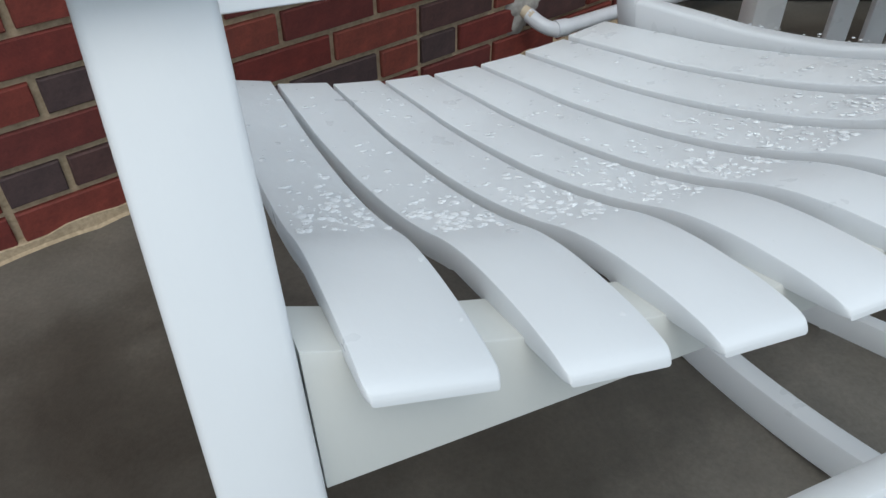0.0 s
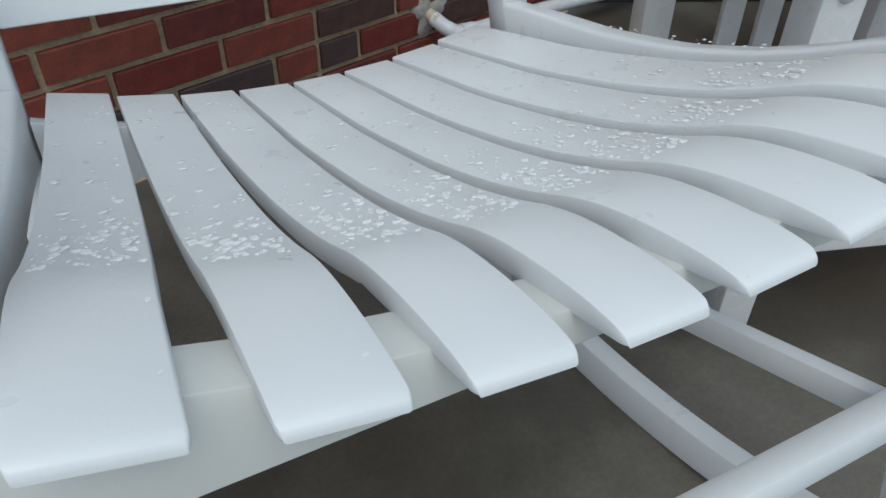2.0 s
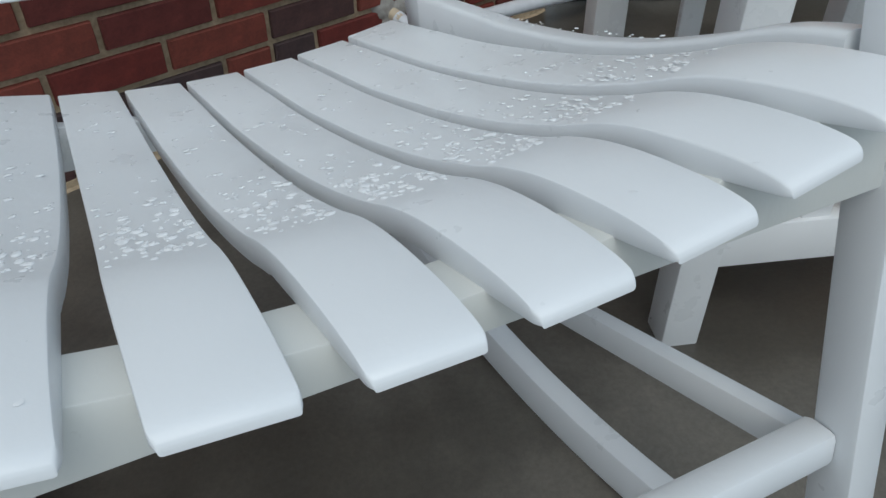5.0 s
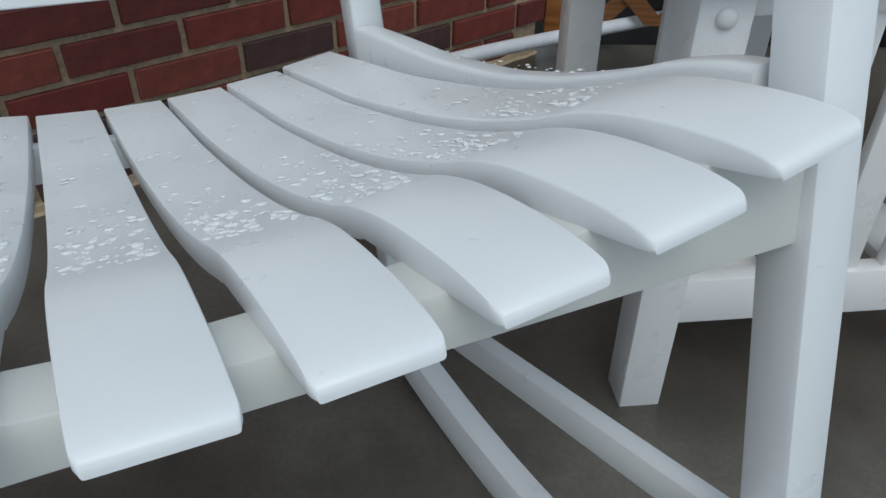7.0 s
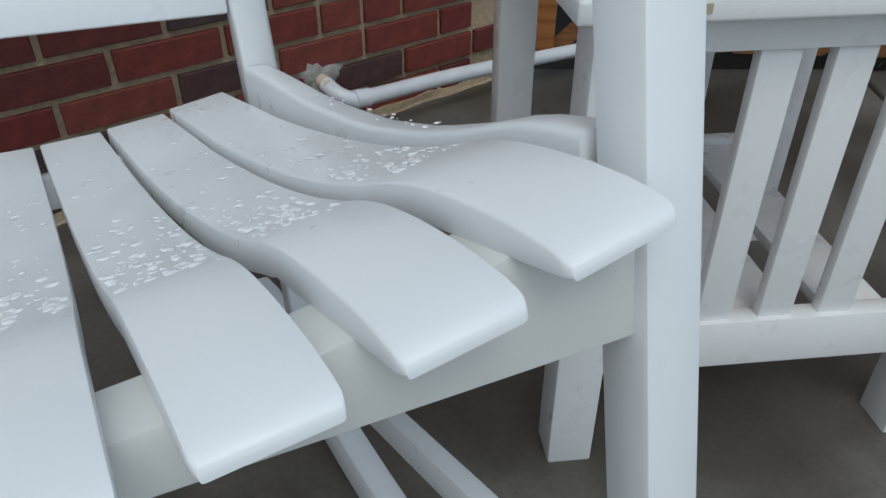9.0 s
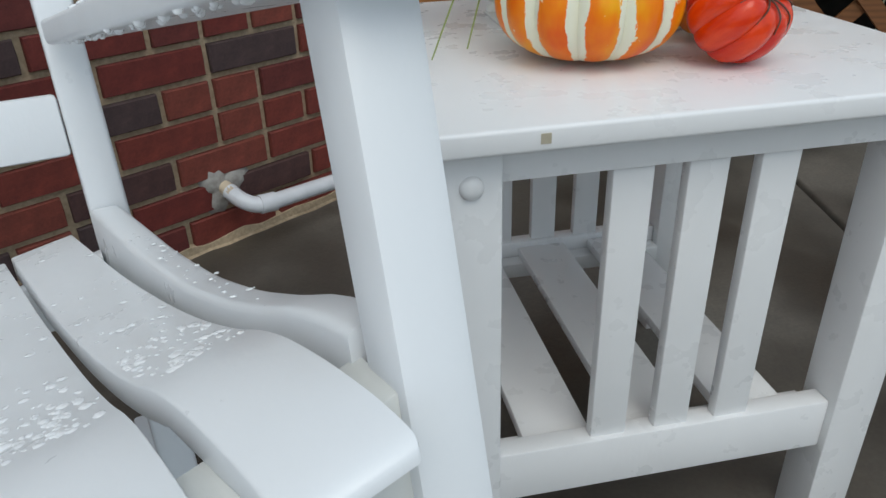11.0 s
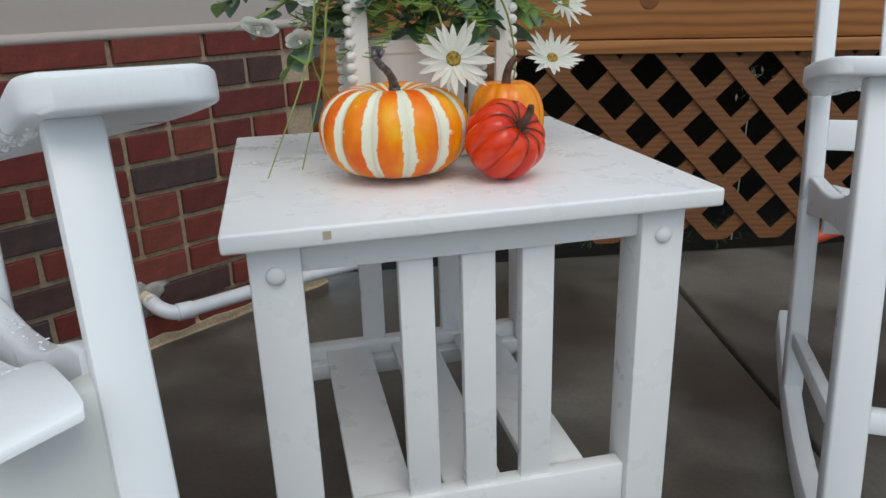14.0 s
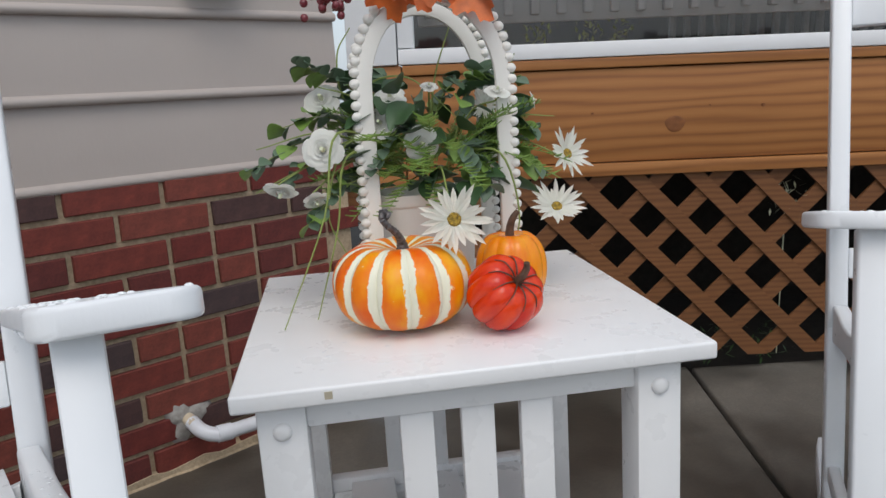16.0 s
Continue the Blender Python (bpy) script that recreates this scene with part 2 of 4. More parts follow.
for petal_mat, share in ((PETAL, 0.35), (ROSE_PETAL, 0.2)):      # thin cloth petals let light through
    pn, pl_ = petal_mat.node_tree.nodes, petal_mat.node_tree.links
    glow_through = pn.new("ShaderNodeBsdfTranslucent")
    glow_through.inputs["Color"].default_value = (0.94, 0.94, 0.88, 1)
    blend = pn.new("ShaderNodeMixShader")
    blend.inputs[0].default_value = share
    pl_.new(pn["Principled BSDF"].outputs[0], blend.inputs[1])
    pl_.new(glow_through.outputs[0], blend.inputs[2])
    pl_.new(blend.outputs[0], pn["Material Output"].inputs["Surface"])
PETAL_IN = plain("pale green petal", (0.66, 0.68, 0.48), 0.6, 0.1)
DISC = plain("flower disc", (0.27, 0.17, 0.02), 0.8, 0.8, 350)
BERRY = plain("dark red berry", (0.14, 0.012, 0.02), 0.3, 0.3, 60, 0.3)
MAPLE = plain("orange maple leaf", (0.62, 0.13, 0.015), 0.5, 0.4, 25)
PSTEM = plain("grey dried stalk", (0.085, 0.076, 0.078), 0.4, 0.6, 160, 0.2)
BSTEM = plain("brown dried stalk", (0.09, 0.045, 0.025), 0.6, 0.5, 120)
KNOT = plain("dark knot", (0.21, 0.075, 0.020), 0.65, 0.3)
CHIP = plain("bare wood chip", (0.45, 0.40, 0.30), 0.7)


def water():
    m, n, l, b = material("rain water whitened for sky glint")
    # nearly opaque white: the drops' bright sky reflection is put into the base colour
    b.inputs["Base Color"].default_value = (0.93, 0.95, 0.97, 1)
    b.inputs["Roughness"].default_value = 0.04
    b.inputs["IOR"].default_value = 1.33
    b.inputs["Transmission Weight"].default_value = 0.1
    return m


def glass():
    m, n, l, b = material("window glass")
    b.inputs["Roughness"].default_value = 0.02
    b.inputs["Transmission Weight"].default_value = 1.0
    b.inputs["IOR"].default_value = 1.45
    return m


WATER = water()
GLASS = glass()


def striped():
    """Orange and white painted ribs with flaking edges."""
    m, n, l, b = material("orange and white glaze")
    tc = n.new("ShaderNodeTexCoord")
    sep = n.new("ShaderNodeSeparateXYZ")
    l.new(tc.outputs["Object"], sep.inputs[0])
    at = n.new("ShaderNodeMath")
    at.operation = "ARCTAN2"
    l.new(sep.outputs[1], at.inputs[0])
    l.new(sep.outputs[0], at.inputs[1])
    mul = n.new("ShaderNodeMath")
    mul.operation = "MULTIPLY"
    mul.inputs[1].default_value = 13
    l.new(at.outputs[0], mul.inputs[0])
    cs = n.new("ShaderNodeMath")
    cs.operation = "COSINE"
    l.new(mul.outputs[0], cs.inputs[0])
    ragged = noise_node(n, l, 70, 5, 0.7, stretch=(1, 1, 0.5))
    add = n.new("ShaderNodeMath")
    add.operation = "MULTIPLY_ADD"
    add.inputs[1].default_value = 2.2
    l.new(ragged.outputs[0], add.inputs[0])
    l.new(cs.outputs[0], add.inputs[2])
    mask = ramp(n, l, add.outputs[0], ((0.70, (0, 0, 0)), (0.76, (1, 1, 1))))
    tone = ramp(n, l, noise_node(n, l, 16, 4, stretch=(1, 1, 0.6)).outputs[0], ((0.36, (0.80, 0.115, 0.001)), (0.5, (0.87, 0.235, 0.002)), (0.62, (0.90, 0.41, 0.006))))
    flake = ramp(n, l, noise_node(n, l, 75, 3).outputs[0], ((0.70, (0, 0, 0)), (0.73, (1, 1, 1))))
    w = (0.80, 0.78, 0.62)
    c = mix(n, l, flake.outputs[0], tone.outputs[0], (0.85, 0.72, 0.48))
    c = mix(n, l, mask.outputs[0], w, c.outputs[0])
    l.new(c.outputs[0], b.inputs["Base Color"])
    b.inputs["Roughness"].default_value = 0.36
    b.inputs["Coat Weight"].default_value = 0.1
    b.inputs["Specular IOR Level"].default_value = 0.3
    bump(n, l, b, ragged.outputs[0], 0.12, 0.003)
    return m


def pumpkin_skin(name, a, bcol, line, ribs, depth):
    m, n, l, b = material(name)
    streak = noise_node(n, l, 45, 5, 0.6, stretch=(1, 1, 0.25))
    c = ramp(n, l, streak.outputs[0], ((0.34, a), (0.62, bcol)))
    blot = ramp(n, l, noise_node(n, l, 28, 3).outputs[0], ((0.62, (1, 1, 1)), (0.75, line)))
    c = mix(n, l, depth, c.outputs[0], blot.outputs[0], "MULTIPLY")
    l.new(c.outputs[0], b.inputs["Base Color"])
    b.inputs["Roughness"].default_value = 0.25
    b.inputs["Coat Weight"].default_value = 0.3
    b.inputs["Coat Roughness"].default_value = 0.08
    b.inputs["Specular IOR Level"].default_value = 0.3
    bump(n, l, b, streak.outputs[0], 0.15, 0.004)
    return m


STRIPED = striped()
RED_SKIN = pumpkin_skin("red glazed skin", (0.56, 0.010, 0.001), (0.74, 0.050, 0.002), (0.55, 0.15, 0.08), 10, 0.6)
ORANGE_SKIN = pumpkin_skin("orange glazed skin", (0.80, 0.16, 0.002), (0.86, 0.31, 0.006), (0.8, 0.35, 0.1), 10, 0.6)

# ---- ground ----
SLOPE, CROSS = -0.0100, 0.0092
LEVEL = pose(0, 0, 0, -2.2, 0, 0) @ pose(0, 0, 0, 0, 0.8, 0)     # how the furniture stands on the sloping slab


def ground_z(y, x=0.0):
    return SLOPE * (max(-6.0, min(y, 3.0)) - 0.02) + CROSS * max(-8.0, min(x, 8.0)) - 0.024


bm = bmesh.new()
gx, gy = [-60, -8, 8, 60], [-60, -6, 3, 60]
gv = [[bm.verts.new((x, y, ground_z(y, x) - 0.03)) for x in gx] for y in gy]
for j in range(3):
    for i in range(3):
        bm.faces.new((gv[j][i], gv[j][i + 1], gv[j + 1][i + 1], gv[j + 1][i]))
ground = solid("ground", bm, SOIL_AND_SHADE, "bare dark soil under and beyond the patio slabs", "ground")

# brick wall: line through WALL0 along WDIR; deck front: line through DECK0 along DDIR
WANG, DANG = radians(34), radians(-8)
WALL0, DECK0 = Vector((-0.572, 0.726, 0)), Vector((1.018, 1.134, 0))
WM = Matrix.Translation(WALL0) @ Matrix.Rotation(WANG, 4, "Z")
DM = Matrix.Translation(DECK0) @ Matrix.Rotation(DANG, 4, "Z") @ pose(0, 0, -0.029, 0, 0.6, 0)


def seam_x(y):
    return 0.915 + (y - 0.26) * 0.206


def slab(outline, top):
    bm = bmesh.new()
    f = bm.faces.new([bm.verts.new((x, y, ground_z(y, x))) for x, y in outline])
    r = bmesh.ops.extrude_face_region(bm, geom=[f])
    for v in r["geom"]:
        if isinstance(v, bmesh.types.BMVert):
            v.co.z -= 0.026
    bmesh.ops.bevel(bm, geom=[e for e in bm.edges if all(v.co.z > ground_z(v.co.y, v.co.x) - 0.005 for v in e.verts)], offset=0.008, segments=3, profile=0.5, affect="EDGES")
    return bm


patio = solid("patio", slab([(-6, -6), (seam_x(-6) - 0.006, -6), (seam_x(1.18) - 0.006, 1.18), (0.1, 1.3), (-6, -2.9)], 0), CONCRETE, "damp brown-grey concrete patio slab with darker wet stains", "patio")
patio2 = solid("pavement", slab([(seam_x(-6) + 0.006, -6), (6, -6), (6, 0.46), (seam_x(1.17) + 0.006, 1.17)], 0), CONCRETE, "damp concrete patio slab beside a joint", "patio")

# ---- brick house wall ----
COURSE, LEN, Z0 = 0.0672, 0.2045, 0.038
S0, S1 = -2.9, 0.90
wall_house = solid("wall_house", box(S0, S1, 0.006, 0.25, -0.08, 0.630, 0), MORTAR, "red and dark brick house wall with sandy mortar", "wall", m=WM)
wall_upper = solid("wall_upper", box(S0, S1, 0.012, 0.25, 0.632, 2.6, 0), TRIM, "sheathing behind taupe vinyl siding", "wall", m=WM)

# clapboards
for k in range(12):
    z0 = 0.627 + 0.170 * k
    prof = [(0.004, 0.172), (0.003, 0.168), (-0.003, 0.0215), (-0.005, 0.0200), (-0.012, 0.0175), (-0.0155, 0.0125), (-0.0160, 0.0070), (-0.0135, 0.0025), (-0.009, 0.0), (0.004, 0.0)]
    rings = [[(s, 0.012 + y * 0.9 - 0.004, z0 + z) for y, z in prof] for s in (S0, S1 - 0.002)]
    part("siding_board", loft(rings), SIDING, wall_upper)

# ---- deck front: lumber rim, lattice, white window wall ----
D0, D1 = -0.835, 2.6
deck_rim = thing("deck_rim", DM, "brown stained lumber rim of a raised deck with knots", "deck")
part("rim_board", box(-0.70, D1, 0.0, 0.038, 0.608, 0.846, 0.003), LUMBER, deck_rim)
part("bottom_board", box(-0.70, D1, -0.010, 0.030, 0.572, 0.605, 0.003), LUMBER, deck_rim)
part("top_board", box(-0.70, D1, -0.008, 0.034, 0.849, 0.874, 0.002), LUMBER, deck_rim)
part("corner_post", box(-0.830, -0.703, -0.005, 0.085, 0.03, 0.874, 0.004), LUMBER, deck_rim)


def knot(x, z, r):
    bm = bmesh.new()
    rings = []
    for k, (rr, yy) in enumerate(((1.0, -0.0006), (0.75, -0.0022), (0.5, -0.0012), (0.25, -0.002), (0.05, -0.0018))):
        rings.append([(x + r * rr * math.cos(a) * (1 + 0.1 * math.sin(3 * a)), yy, z + r * rr * 0.8 * math.sin(a)) for a in (2 * math.pi * i / 20 for i in range(20))])
    loft(rings, caps=False, bm=bm)
    bm.faces.new([bm.verts.new(p) for p in rings[-1]])
    return bm


part("knot", knot(0.0, 0.700, 0.026), KNOT, deck_rim, "large swirled knot")
for x, z, r in ((0.228, 0.740, 0.0055), (-0.215, 0.735, 0.004), (0.09, 0.745, 0.003), (0.62, 0.70, 0.006), (0.86, 0.76, 0.012)):
    part("knot", knot(x, z, r), KNOT, deck_rim)

lattice = thing("lattice_panel", DM, "brown stained diagonal lattice below the deck rim", "lattice")
PIT, LW, ZB, ZT = 0.160, 0.040, 0.052, 0.574


def lattice_slat(c, sign, y):
    """A diagonal slat whose centre line meets z = 0.527 at x = c, clipped to the panel."""
    hw = LW / math.sqrt(2)
    bm = bmesh.new()
    x = lambda z, o: c + o - sign * (z - 0.527)
    quad = [(x(ZB, -hw), ZB), (x(ZB, hw), ZB), (x(ZT, hw), ZT), (x(ZT, -hw), ZT)]
    front = [bm.verts.new((a, y, b)) for a, b in quad]
    back = [bm.verts.new((a, y + 0.007, b)) for a, b in quad]
    bm.faces.new(front)
    bm.faces.new(back[::-1])
    for i in range(4):
        j = (i + 1) % 4
        bm.faces.new((front[i], front[j], back[j], back[i]))
    return bm


front_me = mesh_of("slat", lattice_slat(0, 1, 0.008), LATTICE, False)
back_me = mesh_of("slat", lattice_slat(0, -1, 0.016), LATTICE, False)
for k in range(-7, 17):
    c = 0.019 + PIT * (k + 0.5)
    piece("slat", front_me, lattice, Matrix.Translation((c, 0, 0)))
    piece("slat", back_me, lattice, Matrix.Translation((c, 0, 0)))
# added backing sheet: the shade under the deck is put in as near-black colour
shade_backing = solid("shade_backing_under_deck", box(-0.70, D1, 0.9, 1.0, -0.05, 0.56, 0), SOIL_AND_SHADE, "near-black sheet standing in for the shade below the deck", "wall", m=DM)
floor_deck = solid("floor_deck", box(-0.70, D1, 0.04, 2.5, 0.80, 0.87, 0), LUMBER, "deck boards inside the screened porch", "floor", m=DM)

window_1 = thing("window_1", DM, "white framed porch window with dark glass", "window", kind="structure")
part("corner_trim", box(-0.838, -0.712, -0.012, 0.09, 0.876, 2.6, 0.003), TRIM, window_1)
part("jamb", box(-0.709, -0.668, -0.004, 0.07, 0.917, 2.6, 0.003), TRIM, window_1)
part("sill", box(-0.709, D1, -0.010, 0.08, 0.876, 0.914, 0.003), TRIM, window_1)
part("head", box(-0.666, D1, -0.004, 0.07, 1.75, 2.6, 0.003), TRIM, window_1)
pane = part("pane", box(-0.666, D1, 0.030, 0.034, 0.915, 1.75, 0), GLASS, window_1)
pane.visible_shadow = False
# unseen wall and ceiling, added near-black so the window reads as unlit
porch_shade_wall = solid("porch_shade_wall", box(-0.7, D1, 1.6, 1.7, 0.87, 2.6, 0), DARK, "unseen near-black backing that stands in for the porch's inner shade", "wall", m=DM)
ceiling = solid("ceiling", box(-0.7, D1, 0.08, 1.7, 2.55, 2.6, 0), DARK, "unseen near-black ceiling added to keep the porch interior dark", "ceiling", m=DM)
# the gutter's reflection in the pane, built as a board and blocks behind it
reflected_gutter = thing("slatted_blind", DM, "grey board with evenly spaced blocks, modelling the gutter reflected in the glass", "blind")
part("board", box(-0.66, D1, 0.30, 0.33, 0.992, 1.74, 0.002), GREY, reflected_gutter)
for k in range(42):
    x = -0.64 + 0.0765 * k
    part("block", box(x, x + 0.026, 0.272, 0.2995, 1.010, 1.10, 0.005), GREY, reflected_gutter)
railing = thing("porch_railing", DM, "grey railing inside the porch behind the glass", "railing")
part("rail", box(0.15, 1.9, 0.62, 0.66, 1.02, 1.05, 0.003), GREY, railing)
for k in range(34):
    part("baluster", box(0.18 + 0.05 * k, 0.20 + 0.05 * k, 0.63, 0.65, 0.872, 1.019, 0.002), GREY, railing)
WEED = plain("dark weed leaf", (0.05, 0.10, 0.03), 0.5, 0.4, 20)
SHRUB = plain("yellow green leaf", (0.30, 0.33, 0.05), 0.5, 0.4, 20)
shrub_rng = random.Random(8)
# plants mirrored in the window, built as leaf clumps behind the pane
for sx in (-0.42, -0.25, -0.06, 0.05):
    bm = bmesh.new()
    for k in range(90):
        p = Vector((shrub_rng.gauss(0, 0.028), shrub_rng.gauss(0, 0.03), 0.02 + 0.15 * shrub_rng.random()))
        d = Vector((shrub_rng.uniform(-1, 1), shrub_rng.uniform(-1, 0.3), shrub_rng.uniform(-0.3, 1))).normalized()
        sd = d.cross(Vector((0, 0, 1))).normalized() * 0.006
        q = [p, p + d * 0.012 + sd, p + d * 0.026, p + d * 0.012 - sd]
        bm.faces.new([bm.verts.new(v) for v in q])
    sh = solid("shrub", bm, SHRUB, "small yellow-green shrub behind the glass, modelling plants reflected in it", "shrub", "stuff", DM @ Matrix.Translation((sx, 0.75, 0.872)))

for sx, sz, mat, lab in ((0.335, 0.44, PETAL_IN, "pale dried weed behind the lattice"), (0.16, 0.03, WEED, "low green weed behind the lattice"), (0.30, 0.03, WEED, "low green weed behind the lattice"), (-0.10, 0.03, WEED, "low green weed behind the lattice")):
    bm = bmesh.new()
    for k in range(40):
        p = Vector((shrub_rng.gauss(0, 0.025), shrub_rng.gauss(0, 0.02), 0.09 * shrub_rng.random()))
        d = Vector((shrub_rng.uniform(-1, 1), shrub_rng.uniform(-1, 0.3), shrub_rng.uniform(-1, 0.6))).normalized()
        sd = d.cross(Vector((0, 0, 1))).normalized() * 0.0035
        bm.faces.new([bm.verts.new(v) for v in (p, p + d * 0.012 + sd, p + d * 0.028, p + d * 0.012 - sd)])
    if sz > 0.2:
        tube([(0, 0, 0.05), (0.01, 0.02, -sz + 0.02)], 0.002, 5, bm)
    solid("weed", bm, mat, lab, "weed", "stuff", DM @ Matrix.Translation((sx, 0.07, sz)))

# ---- pipe ----
pipe = thing("drain_pipe", WM, "white plastic drain pipe leaving the brick wall along the ground", "pipe")
pp = [(0.402, 0.02, 0.088), (0.404, -0.02, 0.082), (0.412, -0.055, 0.068), (0.44, -0.075, 0.056), (0.50, -0.080, 0.054), (0.75, -0.080, 0.040), (1.25, -0.13, 0.018)]
part("stub", tube([(0.400, 0.03, 0.092), (0.402, -0.012, 0.086), (0.405, -0.034, 0.079)], 0.0145, 14), PVC_OLD, pipe, "yellowed plastic stub")
part("tube", tube(curve_points(pp[1:], 8), 0.0165, 14), PVC, pipe)
part("collar", tube([(0.437, -0.0745, 0.057), (0.470, -0.0790, 0.055)], 0.0195, 14), PVC, pipe)

rng = random.Random(5)
bm = bmesh.new()
ring, centre = [], (0.402, 0.085)
for k in range(30):
    a = 2 * math.pi * k / 30
    r = 0.052 * (1 + 0.25 * math.sin(3 * a + 1) + 0.22 * (rng.random() - 0.5))
    ring.append((a, r))
rows = [[(centre[0] + r * f * math.cos(a), y + 0.002 * rng.random(), centre[1] + 0.9 * r * f * math.sin(a)) for a, r in ring] for f, y in ((1.0, 0.004), (0.8, -0.006), (0.5, -0.010), (0.2, -0.012))]
loft(rows, caps=False, bm=bm)
bm.faces.new([bm.verts.new(p) for p in rows[-1]])
patch = part("cement_patch", bm, PATCH, None)
patch.matrix_world = WM
tagged(patch, "rough grey cement patch round a pipe on brick", "patch")
bm = bmesh.new()
rows = []
for k in range(90):
    s = S0 + (S1 - S0) * k / 89
    h = 0.004 + 0.012 * rng.random()
    w = 0.004 + 0.010 * rng.random()
    g = ground_z(WALL0.y + s * math.sin(WANG), WALL0.x + s * math.cos(WANG)) - 0.004
    rows.append([(s, 0.01, g + 0.016 + h), (s, -0.008, g + 0.012 + h), (s, -w, g + 0.008), (s, -w - 0.012, g), (s, 0.01, g)])
edge = part("mortar_edge", loft(rows), MORTAR, None)
edge.matrix_world = WM
tagged(edge, "rough mortar smear where brick meets concrete", "trim", kind="structure")

vent = thing("wall_vent", WM, "grey metal vent hood on the siding", "vent")
part("hood", box(0.505, 0.64, -0.06, 0.0, 1.035, 1.14, 0.006), GREY, vent)
part("flap", box(0.515, 0.63, -0.055, -0.01, 1.026, 1.034, 0.002), DARK, vent)


# ---- rocking chair ----
TILT = 11.2
CT, ST = math.cos(radians(TILT)), math.sin(radians(TILT))
V0 = -0.078


def body(v, z):
    """From level ground coordinates (back, up) to the leaned chair's own."""
    return ((v - V0) * CT - z * ST, (v - V0) * ST + z * CT)


SEAT = [(-0.0300, 0.4888), (-0.0287, 0.4914), (-0.0240, 0.4945), (-0.0140, 0.4976), (0.004, 0.5010), (0.030, 0.5037), (0.052, 0.5046), (0.073, 0.5040), (0.097, 0.5008), (0.130, 0.4935), (0.186, 0.4855), (0.261, 0.4808), (0.363, 0.4808), (0.438, 0.4855), (0.535, 0.492)]


def seat_z(y):
    for (a, za), (b, zb) in zip(SEAT, SEAT[1:]):
        if y <= b:
            t = (y - a) / (b - a)
            return za + (zb - za) * t
    return SEAT[-1][1]


def dish(x):
    return 0.58 * (x + 0.025) ** 2 - 0.030


def smooth_line(ctrl, n):
    return [(p.x, p.y) for p in curve_points([(a, b, 0) for a, b in ctrl], n)]


def centre(y):
    """Middle line of the slightly racked frame at depth y."""
    return -0.0158 - 0.0567 * y


def half_width(y):
    return 0.2985 - 0.0445 * y / 0.48


def slat_at(k, y):
    """Centre, width and lift of slat k at depth y."""
    t = (y + 0.030) / 0.565
    front = -0.2696 + 0.0855 * k - 0.0016 * k * k
    rear = -0.2512 + 0.0592 * k
    w = 0.0565 - 0.0013 * k
    x = front + (rear - front) * t
    return x, w + (0.0535 - w) * t + 0.0035 * math.sin(math.pi * max(0.0, min(1.0, t))), 0.004 * (1 - ((k - 3.5) / 3.5) ** 2) * (1 - t), 1.16 * (x + 0.025) * 0.8


def seat_slat(k):
    """Slat k of eight: crisp section carried along the scooped profile, fanned out, nosed at the front."""
    rings = []
    for y, z in smooth_line(SEAT, 4):
        x, w, bow, lean = slat_at(k, y)
        low = 0.4862 if y < 0.090 else z - 0.0180
        low = min(low, z - 0.0035)
        th = z - low
        zz = z + dish(x)
        ring = []
        w -= 0.0035 * max(0.0, 1 - (y + 0.030) / 0.006) ** 2
        for a, b in rounded(w, th, min(0.0015, th * 0.42)):
            ring.append((x + a, y - bow, zz - th / 2 + b + a * lean))
        rings.append(ring)
    return loft(rings)


def curved_board(side, z_low):
    """Side seat rail with a scooped top edge."""
    rings = []
    for i in range(25):
        t = i / 24
        y = 0.040 + 0.462 * t
        top = seat_z(y) + 0.018 + 0.004 * math.cos(6.28 * t)
        x = centre(y) + side * (half_width(y) + 0.014)
        lo = z_low + 0.012 * math.sin(math.pi * t)
        mid, h = (top + lo) / 2, top - lo
        rings.append([(x + a, y, mid + b) for a, b in rounded(0.026, h, 0.005, 3)])
    return loft(rings)


ARM = [(-0.022, 0.268, 0.334), (-0.0195, 0.259, 0.344), (-0.013, 0.2535, 0.351), (-0.004, 0.2515, 0.355), (0.02, 0.2508, 0.357), (0.06, 0.250, 0.357), (0.12, 0.247, 0.350), (0.20, 0.241, 0.331), (0.30, 0.231, 0.302), (0.40, 0.220, 0.270), (0.4845, 0.212, 0.252)]


def arm_board(side):
    """Flat armrest, wide at the front, narrowing to the rear post."""
    rings = []
    for i, (y, xi, xo) in enumerate(ARM):
        out = 0.034 + 0.010 * y / 0.48
        y = y * 1.035 + 0.004
        h = 0.017 if i == 0 else 0.021
        rings.append([(centre(y) + side * ((xi + xo) / 2 + out + a), y, 0.6665 + b) for a, b in rounded(xo - xi, h, 0.0045, 3)])
    return loft(rings)


def rocker(side):
    rings = []
    for i in range(31):
        t = i / 30
        v = -0.16 + 0.79 * t
        bot = (v - 0.24) ** 2 / 2.0 - 0.0360
        top = bot + 0.052
        y0, z0 = body(v, bot)
        y1, z1 = body(v, top)
        x = centre(v) + side * (0.3165 - 0.046 * max(0, (v + 0.05)) / 0.55)
        k = 0.7 if i in (0, 30) else 1.0
        rings.append([(x + a * k, (y0 + y1) / 2 + (y1 - y0) * b / 0.052 * k, (z0 + z1) / 2 + (z1 - z0) * b / 0.052 * k) for a, b in rounded(0.030, 0.052, 0.005)])
    return loft(rings)


def back_y(z):
    """Front face of the reclined rear posts at height z."""
    return 0.500 + (z - 0.47) * 0.13 if z > 0.47 else 0.500 + (z - 0.47) * 0.03


